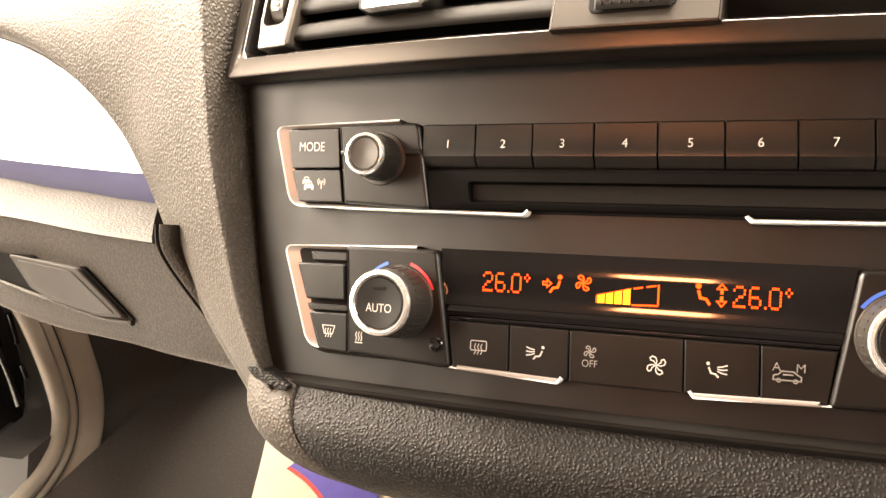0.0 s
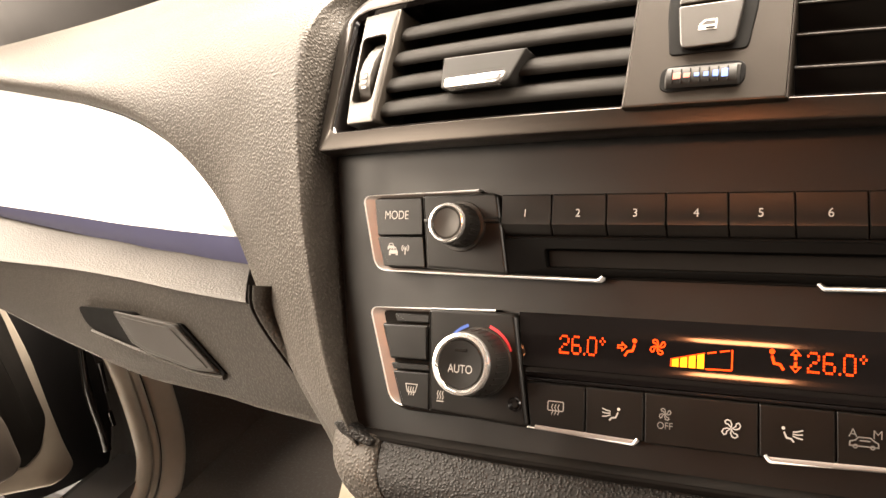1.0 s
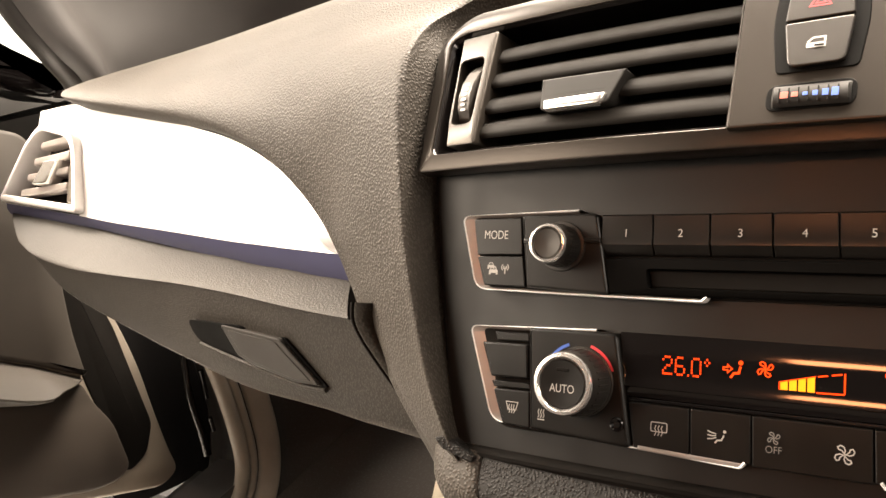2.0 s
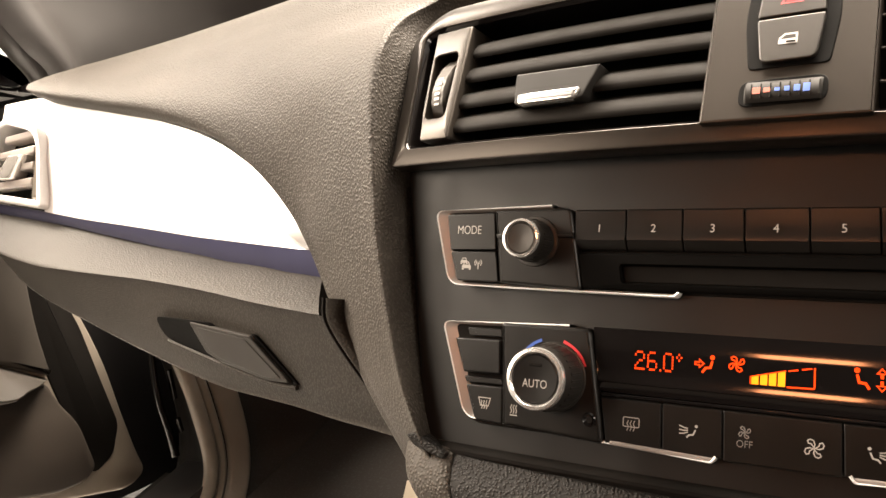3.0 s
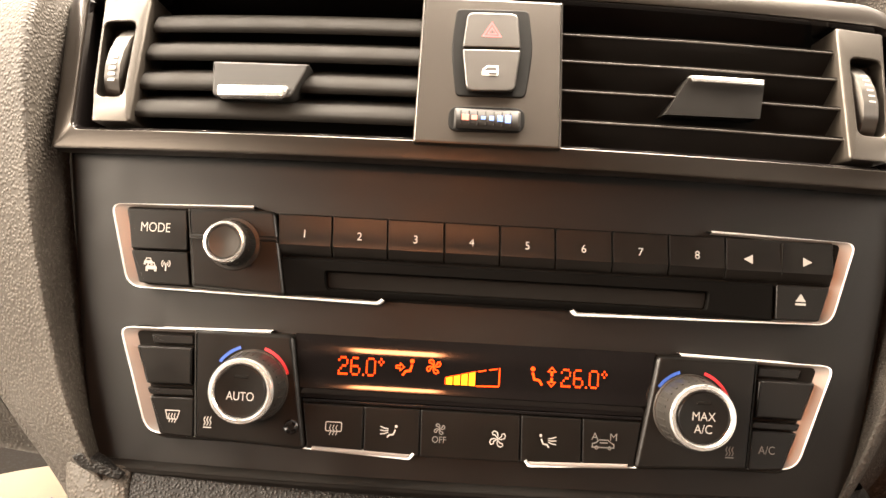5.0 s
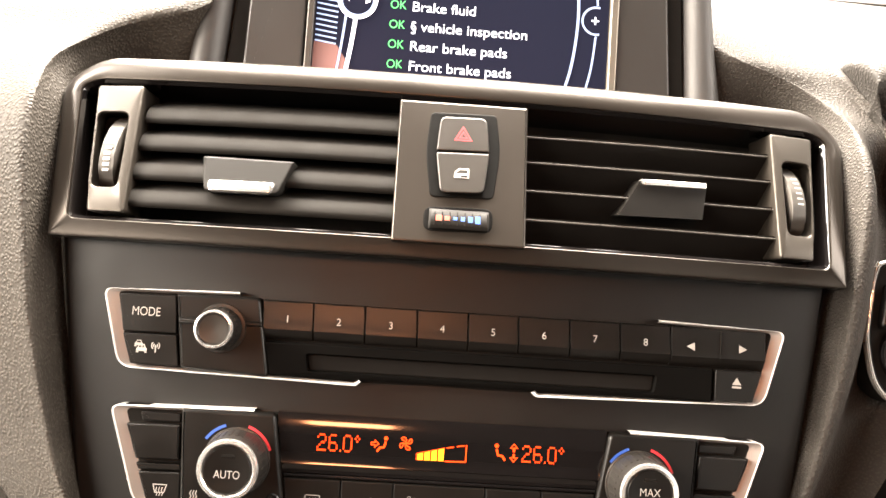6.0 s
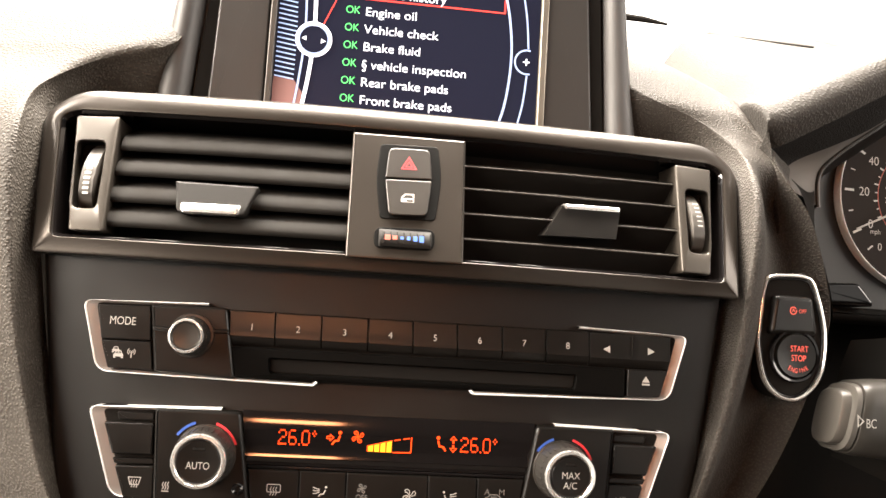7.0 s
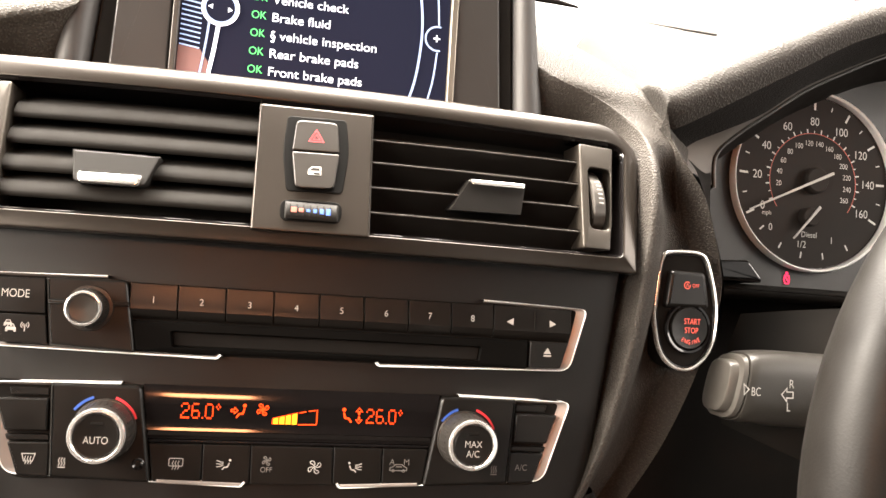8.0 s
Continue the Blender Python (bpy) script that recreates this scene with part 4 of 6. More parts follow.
def knob(cx, cz, r, h, parent, ring_w, label, ribs, base, drum, skin_mat, cap_mat):
    """A turning knob: grooved drum, bright ring and a black cap."""
    body = part("knob", lathe((cx, 0, cz), [(r * base, 0.0), (r * base, -0.014), (r * base * 0.98, -0.018), (r * drum, -0.019), (r * drum, -0.05), (r * (drum * 0.5 + 0.51), -h * 0.72), (r * 1.03, -h * 0.93), (r * 1.03, -h), (r * 0.6, -h)], 56), skin_mat, parent, label, P)
    part("ring", lathe((cx, 0, cz), [(r * 1.03, -h + 0.014), (r * 1.03, -h - 0.004), (r * 0.99, -h - 0.012), (r - ring_w * 0.6, -h - 0.013), (r - ring_w, -h - 0.004), (r - ring_w, -h + 0.01)], 56), CHROME, body, "bright silver ring", P)
    part("cap", lathe((cx, 0, cz), [(r - ring_w, -h + 0.01), (r - ring_w - 0.001, -h - 0.004), (r - ring_w - 0.006, -h - 0.008), (r * 0.3, -h - 0.005), (0.001, -h - 0.004)], 56), cap_mat, body, "", P)
    for j in range(ribs):
        a = 2 * math.pi * j / ribs
        u, w = Vector((math.cos(a), 0, math.sin(a))), Vector((-math.sin(a), 0, math.cos(a)))
        bm = bmesh.new()
        c = Vector((cx, 0, cz))
        loft(bm, [[c + u * (q - 0.006) + w * 0.006 + Vector((0, y, 0)), c + u * (q + 0.0025) + w * 0.003 + Vector((0, y, 0)), c + u * (q + 0.0025) - w * 0.003 + Vector((0, y, 0)), c + u * (q - 0.006) - w * 0.006 + Vector((0, y, 0))]
                  for y, q in ((-0.04, r * drum), (-h * 0.72, r * (drum * 0.5 + 0.51)))], True, (True, True))
        part("rib", bm, skin_mat, body, "", P)
    return body


knob(-0.229, -0.049, 0.064, 0.125, radio, 0.0105, "volume knob with a bright ring", 24, 1.36, 1.14, KNOB_DARK, SWITCH)
EDGES = [-0.092, 0.087, 0.270, 0.456, 0.638, 0.820, 1.006, 1.190, 1.376]
for j in range(8):
    k = roller_key(EDGES[j] + 0.0018, EDGES[j + 1] - 0.0018, -0.075, 0.061, "preset_key", radio)
    words("digit", str(j + 1), (EDGES[j] + EDGES[j + 1]) / 2 + 0.002, -0.002, 0.026, PRINT, k, lambda x, z: P(x, z) + 0.11 * z, -0.0046, 0.95, bold=0.0)
k = roller_key(1.380, 1.730, -0.078, 0.060, "seek_rocker", radio, 0.0)
part("arrow", blot(blot(bmesh.new(), [(1.436, -0.007), (1.466, 0.008), (1.466, -0.022)]), [(1.660, -0.007), (1.630, 0.008), (1.630, -0.022)]), PRINT, k, "", lambda x, z: P(x, z) - 0.0046 + 0.11 * z)
part("split_line", box(1.561, 1.564, -0.0098, 0.01, -0.05, 0.05, 0.001, 0.001), GAP, k, f=P)
k = key("eject_key", [(1.548, -0.086), (1.722, -0.086), (1.690, -0.196), (1.548, -0.198)], radio, -0.004)
part("eject_icon", blot(blot(bmesh.new(), [(1.610, -0.136), (1.644, -0.136), (1.627, -0.110)], -0.004), [(1.610, -0.148), (1.644, -0.148), (1.644, -0.141), (1.610, -0.141)], -0.004), PRINT, k, "", P)
SLOT = [(0.073, -0.122), (1.330, -0.122), (1.322, -0.180), (0.082, -0.180)]
LOWER = rnd([(-0.080, -0.084), (1.540, -0.084), (1.540, -0.204), (-0.055, -0.204)], 0.012)
bm = bmesh.new()
n = len(LOWER)
inner = rnd(SLOT, 0.012)
loft(bm, [at_y(LOWER, 0.05), at_y(LOWER, 0.004), at_y(inset(LOWER, 0.006), -0.002), at_y(inset(inner, -0.004), -0.002), at_y(inner, 0.004), at_y(inner, 0.024)])
# Flat panel in near-black, for the shade of a hollow face.
part("slot_panel", bm, RECESS_SHADE, radio, f=P)
part("slot_flap", slab(inset(inner, 0.003), 0.020, 0.03, 0.002), GAP, radio, "dark disc slot", P)

# ---- climate control ----
climate = thing("climate_control", (0.575, 0.05, -0.52), "black climate control panel with two knobs and an orange display", "climate control")
BODY_C = rnd([(-0.565, -0.338), (1.72, -0.338), (1.635, -0.68), (1.59, -0.70), (-0.435, -0.70), (-0.48, -0.68)], 0.02)
part("body", slab(BODY_C, 0.026, 0.10, 0.004, 12), GAP, climate, f=P)
for flip in (False, True):
    bezel([(-0.092, -0.327), (-0.602, -0.342, 0.035), (-0.488, -0.681, 0.05), (0.386, -0.718, 0.008), (0.401, -0.698)],
          [(-0.092, -0.338), (-0.525, -0.354, 0.018), (-0.430, -0.664, 0.025), (0.378, -0.706, 0.006), (0.390, -0.690)], climate, flip)
for pts in ([(0.066, -0.690), (0.390, -0.700), (0.376, -0.716), (0.064, -0.704)],):
    part("clasp_foot", slab(pts, -0.008, 0.05, 0.005), SILVER, climate, "satin silver wedge", P)
    part("clasp_foot", slab(mirror(pts), -0.008, 0.05, 0.005), SILVER, climate, "satin silver wedge", P)
AUTO = rnd([(-0.343, -0.336), (-0.016, -0.336, 0.02), (0.046, -0.704, 0.02), (-0.322, -0.688)], 0.008)
def shrink(bm, cx, cz, s):
    """Draws a printed sign together about its middle."""
    for v in bm.verts:
        v.co = (cx + (v.co.x - cx) * s, v.co.y, cz + (v.co.z - cz) * s)
    return bm


for side, legend in ((0, "AUTO"), (1, "MAX")):
    def m(pts, s=side):
        return mirror(pts) if s else pts
    b = part("knob_block", slab(m(AUTO), -0.012, 0.06, 0.012), KEY, climate, f=P)
    key("upper_slot", m([(-0.490, -0.360), (-0.350, -0.358), (-0.348, -0.388), (-0.480, -0.390)]), climate, 0.012, KEY)
    key("blank_key", m([(-0.532, -0.399), (-0.346, -0.397), (-0.338, -0.518), (-0.490, -0.520)]), climate, -0.004, KEY, "", 0.007)
    key("light_strip", m([(-0.490, -0.534), (-0.336, -0.532), (-0.331, -0.554), (-0.480, -0.556)]), climate, 0.004, KEY)
    k = key("lower_key", m([(-0.478, -0.562), (-0.330, -0.560), (-0.324, -0.688), (-0.436, -0.682)]), climate, -0.002, KEY, "", 0.005, 0.008)
    cx = -0.138 if not side else 1.278
    body = knob(cx, -0.506, 0.0985, 0.155, climate, 0.0175, "temperature knob with a bright ring", 30, 1.19, 1.12, DRUM, KEY)
    if side:
        words("knob_lettering", "MAX", cx, -0.501, 0.0265, PRINT, body, P, -0.160, 0.9)
        words("knob_lettering", "A/C", cx, -0.539, 0.0265, PRINT, body, P, -0.160, 0.9)
        words("key_lettering", "A/C", 1.535, -0.620, 0.026, PRINT_DIM, k, P, -0.003, 0.9)
    else:
        words("knob_lettering", "AUTO", cx, -0.520, 0.0265, PRINT, body, P, -0.160, 0.82)
        bm = bmesh.new()
        stroke(bm, [(-0.424, -0.600), (-0.370, -0.600), (-0.379, -0.632), (-0.415, -0.632)], 0.0035, -0.002, True)
        for q in (-0.408, -0.397, -0.386):
            stroke(bm, [(q, -0.645), (q + 0.003, -0.634), (q - 0.003, -0.624), (q, -0.610)], 0.0035, -0.003)
        part("windscreen_icon", shrink(bm, -0.397, -0.622, 0.86), PRINT, k, "", P)
    part("indicator", box(cx - 0.022, cx + 0.022, -0.163, -0.150, -0.466, -0.455, 0.002, 0.002), GAP, body, f=P)
    cz = -0.506
    part("blue_arc", stroke(bmesh.new(), arc(cx - 0.006 + 0.01 * side, cz, 0.127, 146, 108), 0.010, -0.012), BLUE_MARK, b, "blue cold mark", P)
    part("red_arc", stroke(bmesh.new(), arc(cx - 0.006 + 0.01 * side, cz, 0.127, 72, 20), 0.010, -0.012), RED, b, "red warm mark", P)
    sx = -0.277 if not side else 1.412
    bm = bmesh.new()
    for q in (-0.014, 0.0, 0.014):
        stroke(bm, [(sx + q - 0.003, -0.650), (sx + q + 0.004, -0.636), (sx + q - 0.004, -0.622), (sx + q + 0.003, -0.606)], 0.004, -0.012)
    stroke(bm, [(sx - 0.02, -0.658), (sx + 0.02, -0.658)], 0.005, -0.012)
    part("seat_heat_icon", shrink(bm, sx, -0.630, 0.68), PRINT if not side else PRINT_DIM, b, "", P)
    if not side:
        part("sensor", lathe((-0.004, -0.014, -0.632), [(0.024, 0.01), (0.024, -0.002), (0.020, -0.006), (0.008, 0.004), (0.001, 0.006)], 24), GLOSS, b, "small round cabin sensor", P)

bm = bmesh.new()
prof, y, z0, a0 = [(-0.330, 0.05)], 0.0152, -0.330, 15.0
for z, a in ((-0.330, 15), (-0.345, 12), (-0.358, 10.2), (-0.368, 8.9), (-0.378, 7.4), (-0.388, 6.0), (-0.395, 5.0), (-0.400, 1.0), (-0.404, 0), (-0.462, 0), (-0.470, 4.5), (-0.478, 6.3), (-0.485, 7.6), (-0.492, 9.0), (-0.498, 10.3), (-0.503, 12)):
    y -= (z0 - z) * math.tan(radians((a + a0) / 2))
    prof.append((z, y))
    z0, a0 = z, a
prof += [(-0.507, 0.006), (-0.536, 0.008), (-0.536, 0.05)]
loft(bm, [[(-0.012 + 0.030 * (-0.330 - z) / 0.206 + (1.179 - 0.060 * (-0.330 - z) / 0.206) * k / 10, y, z) for z, y in prof] for k in range(11)], True, (True, True))
glass = part("display", bm, GLOSS, climate, "glossy black display window", P, 60)
part("strip", slab([(0.022, -0.540), (1.133, -0.540), (1.131, -0.551), (0.024, -0.551)], 0.004, 0.05, 0.003, 6), GLOSS, climate, f=P)
DOTS = {"2": "01110 10001 00001 00110 01000 10000 11111", "6": "01110 10000 10000 11110 10001 10001 01110", "0": "01110 10001 10001 10001 10001 10001 01110",
        ".": "0 0 0 0 0 0 1", "o": "010 101 010 000 000 000 000"}


def dots(text, x, z, w, h, parent):
    """Dot-matrix figures."""
    bm = bmesh.new()
    px, pz = w, h / 7
    for ch in text:
        rows = DOTS[ch].split()
        for r, row in enumerate(rows):
            for c, bit in enumerate(row):
                if bit == "1":
                    a, b = x + c * px, z - r * pz
                    blot(bm, [(a, b), (a + px * 0.74, b), (a + px * 0.74, b - pz * 0.74), (a, b - pz * 0.74)], 0.005)
        x += (len(rows[0]) + (1 if ch not in ".o" else 0.6)) * px
    return part("temperature_reading", bm, LED, parent, "orange dot-matrix temperature", P)


dots("26.0o", 0.135, -0.396, 0.0067, 0.062, glass)
dots("26.0o", 0.862, -0.396, 0.0067, 0.062, glass)


def sitter(x, z, s, flip, w=0.0075):
    """A seated figure sign: head, back and leg."""
    bm = bmesh.new()
    f = -1 if flip else 1
    blot(bm, [(x + f * a, b) for a, b in arc(0, z + 0.022 * s, 0.008 * s, 0, 330, 10)] if not flip else [(x - a, b) for a, b in arc(0, z + 0.022 * s, 0.008 * s, 0, 330, 10)], 0.005)
    stroke(bm, [(x, z + 0.010 * s), (x - f * 0.006 * s, z - 0.012 * s), (x - f * 0.022 * s, z - 0.014 * s), (x - f * 0.032 * s, z - 0.030 * s)], w * s, 0.005)
    return bm


bm = sitter(0.376, -0.420, 0.92, False)
stroke(bm, [(0.325, -0.416), (0.338, -0.416), (0.338, -0.408), (0.351, -0.420), (0.338, -0.432), (0.338, -0.424), (0.325, -0.424)], 0.004, 0.004, True)
part("face_vent_sign", bm, LED, glass, "", P)
bm = sitter(0.770, -0.424, 0.98, True)
part("foot_vent_sign", bm, LED, glass, "", P)
bm = bmesh.new()
for zz, s in ((-0.394, -1), (-0.456, 1)):
    stroke(bm, [(0.832, zz), (0.820, zz + s * 0.014), (0.844, zz + s * 0.014)], 0.004, 0.005, True)
    stroke(bm, [(0.832, zz + s * 0.014), (0.832, zz + s * 0.028)], 0.008, 0.005)
part("arrow_sign", bm, LED, glass, "", P)


def fan(cx, cz, r, y, w):
    """A fan sign: four hooked blades."""
    bm = bmesh.new()
    for q in range(4):
        c, s = math.cos(radians(90 * q + 12)), math.sin(radians(90 * q + 12))
        blade = [(0.10, 0.0), (0.45, -0.14), (0.82, -0.08), (1.0, 0.20), (0.88, 0.50), (0.62, 0.46), (0.50, 0.20)]
        stroke(bm, [(cx + r * (u * c - v * s), cz + r * (u * s + v * c)) for u, v in blade], w, y - 0.0006 * q, True)
    return bm


part("fan_sign", fan(0.447, -0.413, 0.0235, 0.005, 0.0042), LED, glass, "", P)
for q in range(4):
    hot = bmesh.new()
    a = 0.490 + 0.0245 * q
    blot(hot, [(a, -0.468), (a + 0.020, -0.468), (a + 0.020, -0.444 + 0.0055 * (q + 1)), (a, -0.444 + 0.0055 * q)], 0.005)
    part("fan_bar", hot, LED_HOT, glass, "glowing amber fan bar", P)
bm = bmesh.new()
stroke(bm, [(0.588, -0.468), (0.662, -0.466)], 0.0045, 0.005)
stroke(bm, [(0.662, -0.464), (0.662, -0.406)], 0.0045, 0.0045)
for a, b in ((0.592, 0.618), (0.628, 0.655)):
    stroke(bm, [(a, -0.421 + 0.19 * (a - 0.592)), (b, -0.421 + 0.19 * (b - 0.592))], 0.0045, 0.004)
stroke(bm, [(0.487, -0.468), (0.487, -0.446), (0.586, -0.421)], 0.003, 0.0042)
part("fan_outline", bm, LED, glass, "", P)

ROW = [0.026, 0.228, 0.412, 0.738, 0.937, 1.130]
keys = []
for j in range(5):
    x0, x1 = ROW[j] + 0.002, ROW[j + 1] - 0.002
    low = -0.700 - 0.004 * (j == 2)
    keys.append(key("climate_key", [(x0, -0.555), (x1, -0.555), (x1 + (0.004 if j < 4 else -0.020), low), (x0 + (0.004 if j else 0.022), low)], climate, -0.002, KEY, "", 0.003, 0.003))
bm = bmesh.new()
stroke(bm, rnd([(0.103, -0.606), (0.163, -0.606), (0.163, -0.640), (0.103, -0.640)], 0.006, 3), 0.0035, -0.002, True)
for q in (0.121, 0.133, 0.145):
    stroke(bm, [(q - 0.003, -0.655), (q + 0.003, -0.640), (q - 0.003, -0.628), (q + 0.002, -0.616)], 0.003, -0.003)
part("rear_window_icon", shrink(bm, 0.133, -0.630, 0.86), PRINT, keys[0], "", P)


def air_icon(cx, cz, flip, parent):
    f = -1 if flip else 1
    bm = bmesh.new()
    blot(bm, [(cx + f * 0.024 + a, cz + 0.018 + b) for a, b in arc(0, 0, 0.0055, 0, 330, 10)], -0.002)
    stroke(bm, [(cx + f * 0.022, cz + 0.006), (cx + f * 0.014, cz - 0.012), (cx - f * 0.000, cz - 0.014), (cx - f * 0.008, cz - 0.024)], 0.0055, -0.002)
    for e in range(3):
        stroke(bm, [(cx - f * 0.034, cz + 0.016 - 0.014 * e), (cx - f * 0.018, cz + 0.010 - 0.010 * e), (cx - f * 0.004, cz + 0.008 - 0.006 * e)], 0.004, -0.002)
    return part("air_icon", shrink(bm, cx, cz, 0.88), PRINT, parent, "", P)


air_icon(0.315, -0.628, False, keys[1])
part("fan_icon", fan(0.477, -0.612, 0.018, -0.002, 0.003), PRINT_DIM, keys[2], "", P)
words("off_lettering", "OFF", 0.477, -0.646, 0.021, PRINT_DIM, keys[2], P, -0.002, 0.9)
part("fan_icon", fan(0.666, -0.633, 0.027, -0.002, 0.0034), PRINT, keys[2], "", P)
air_icon(0.826, -0.630, True, keys[3])
words("letter", "A", 0.980, -0.606, 0.024, PRINT_DIM, keys[4], P, -0.002)
words("letter", "M", 1.040, -0.606, 0.024, PRINT_DIM, keys[4], P, -0.002)
bm = bmesh.new()
stroke(bm, [(0.972, -0.641), (0.973, -0.630), (0.985, -0.626), (0.994, -0.617), (1.022, -0.617), (1.034, -0.626), (1.042, -0.630), (1.042, -0.641)], 0.0038, -0.002, True)
stroke(bm, [(0.996, -0.626), (1.022, -0.626)], 0.004, -0.0025)
for q in (0.986, 1.028):
    stroke(bm, arc(q, -0.642, 0.005, 0, 330, 10), 0.003, -0.003, True)
part("car_icon", bm, PRINT_DIM, keys[4], "", P)

# ---- centre air vents ----
vents = thing("centre_air_vents", (0.58, 0.0, 0.55), "wide centre air vents in a satin anthracite frame", "air vent")
VM = 1.16


def vmirror(pts):
    return [(VM - p[0], *p[1:]) for p in pts][::-1]


VO = rnd([(-0.872, 0.240, 0.008), (2.036, 0.240, 0.008), (2.150, 0.855, 0.11), (2.005, 0.978, 0.11), (0.58, 0.968, 0.05), (-0.845, 0.978, 0.11), (-0.990, 0.855, 0.11)], 0.02, 6)
VI = rnd([(-0.800, 0.303, 0.03), (1.960, 0.303, 0.03), (2.052, 0.835, 0.04), (1.985, 0.868, 0.04), (0.58, 0.862, 0.05), (-0.825, 0.868, 0.04), (-0.892, 0.835, 0.04)], 0.02, 6)


def brow(pts, d, y):
    """A line inside the frame's outline: a soft roll at the top and sides, a crisp flat bar below."""
    out = []
    for p, q in zip(pts, inset(pts, d)):
        w = 0.22 + 0.78 * min(1.0, max(0.0, (p[1] - 0.30) / 0.2))
        out.append((p[0] + (q[0] - p[0]) * w, y * w + 0.50 * max(0.0, 0.318 - p[1]), p[1] + (q[1] - p[1]) * w))
    return out


bm = bmesh.new()
loft(bm, [at_y(inset(VO, 0.03), 0.42), at_y(inset(VO, -0.004), 0.10), brow(VO, 0.0, 0.050), brow(VO, 0.008, 0.026), brow(VO, 0.024, 0.011), brow(VO, 0.046, 0.003), brow(VI, -0.010, 0.0), brow(VI, -0.003, 0.004), at_y(VI, 0.014)])
split(bm, 14)
part("frame", bm, SATIN, vents, "satin anthracite frame", V)
bm = bmesh.new()
loft(bm, [at_y(VI, 0.012), at_y(inset(VI, 0.012), 0.03), at_y(inset(VI, 0.014), 0.40)])
split(bm, 14)
part("inner_lip", bm, GLOSS, vents, "gloss black inner lip", V)
part("housing", slab(inset(VI, -0.02), 0.34, 0.40, 0.01, 8), DUCT, vents, f=V)
part("sill", slab(rnd([(-0.79, 0.290), (1.95, 0.290), (1.955, 0.314), (-0.795, 0.314)], 0.004), 0.026, 0.30, 0.003, 10), GLOSS, vents, f=V)

for side in (0, 1):
    def m(pts, s=side):
        return vmirror(pts) if s else pts
    O = rnd(m([(-0.826, 0.838), (-0.640, 0.842), (-0.597, 0.332), (-0.736, 0.332)]), 0.014)
    I = rnd(m([(-0.795, 0.722), (-0.672, 0.726), (-0.645, 0.424), (-0.748, 0.424)]), 0.03)
    pod = part("wheel_pod", ring(O, I, 0.0, 0.20, 0.010, 0.10), POD, vents, "satin pod with a thumbwheel", V)
    part("pod_back", slab(I, 0.08, 0.2, 0.005), GAP, pod, f=V)
    cx, cz, r, w = (-0.706 if not side else VM + 0.706), 0.572, 0.155, 0.033
    bm = bmesh.new()
    loops = []
    for x, q in ((cx - w, r - 0.012), (cx - w + 0.006, r), (cx + w - 0.006, r), (cx + w, r - 0.012)):
        loops.append([(x, 0.138 - q * math.cos(2 * math.pi * e / 72), cz + q * math.sin(2 * math.pi * e / 72)) for e in range(72)])
    for e in range(0, 72, 4):
        for lp in loops[1:3]:
            x, y, z = lp[e]
            lp[e] = (x, 0.138 + (y - 0.138) * 0.98, cz + (z - cz) * 0.98)
    tilt = lambda x, z, s=side: V(x, 0.572) + 0.43 * (z - 0.572)
    wheel = part("thumbwheel", loft(bm, loops, True, (True, True)), WHEEL_GREY, pod, "ribbed dark grey thumbwheel", tilt)
    for e in range(6):
        a = radians((-31 if not side else -8) + 8 * e)
        z, y = cz + (r + 0.002) * math.sin(a), 0.138 - (r + 0.002) * math.cos(a)
        h = 0.0062 if not side else 0.0028
        q = cx + (0.0 if not side else 0.006)
        bm = bmesh.new()
        bm.faces.new([bm.verts.new(p) for p in ((q - 0.012, y, z - h), (q + 0.012, y, z - h), (q + 0.012, y, z + h), (q - 0.012, y, z + h))])
        part("wheel_mark", bm, PRINT, wheel, "", tilt)


def slat(x0, x1, za, zb, droop, parent, thick=0.022, depth=0.24):
    """One louvre: a thin wing with a rounded front edge, drooping towards the cabin."""
    bm = bmesh.new()
    prof = [(0.0, 0.0), (0.004, 0.45), (0.016, 0.85), (0.04, 1.0), (0.08, 0.95), (0.14, 0.7), (depth, 0.3), (depth, -0.3), (0.14, -0.6), (0.06, -0.8), (0.016, -0.8), (0.004, -0.45)]
    loops = []
    for k in range(7):
        h = k / 6
        loops.append([(x0 + (x1 - x0) * h, 0.03 + y, za + (zb - za) * h + t * thick + droop * (y - 0.02)) for y, t in prof])
    return part("slat", loft(bm, loops, True, (True, True)), SLAT if droop > 0 else SLAT_BLACK, parent, "", V, 60)


for za, zb in ((0.738, 0.742), (0.624, 0.628), (0.508, 0.511), (0.404, 0.406)):
    slat(-0.615, 0.345, za - 0.012, zb - 0.014, 0.50, vents, 0.038)
for za, zb in ((0.726, 0.742), (0.622, 0.633), (0.510, 0.520), (0.400, 0.405)):
    s = slat(0.812, 1.79, za, zb, -0.62, vents, 0.006)
    part("slat_edge", tube([(0.815, V(0.815, za) + 0.030, za + 0.002), (1.3, V(1.3, (za + zb) / 2) + 0.030, (za + zb) / 2 + 0.002), (1.785, V(1.785, zb) + 0.030, zb + 0.002)], 0.0042), WHEEL_GREY, s, "thin satin edge")
tab = part("vent_tab", slab(rnd([(-0.350, 0.560), (-0.018, 0.556), (-0.062, 0.428, 0.02), (-0.326, 0.430, 0.02)], 0.006), -0.012, 0.12, 0.007), ROLLER, vents, "sliding tab with a chrome grip", V)
part("chrome_grip", slab(rnd([(-0.316, 0.470), (-0.072, 0.472), (-0.082, 0.428), (-0.308, 0.428)], 0.014), -0.030, 0.02, 0.013), CHROME, tab, "bright chrome grip", V)
bm = bmesh.new()
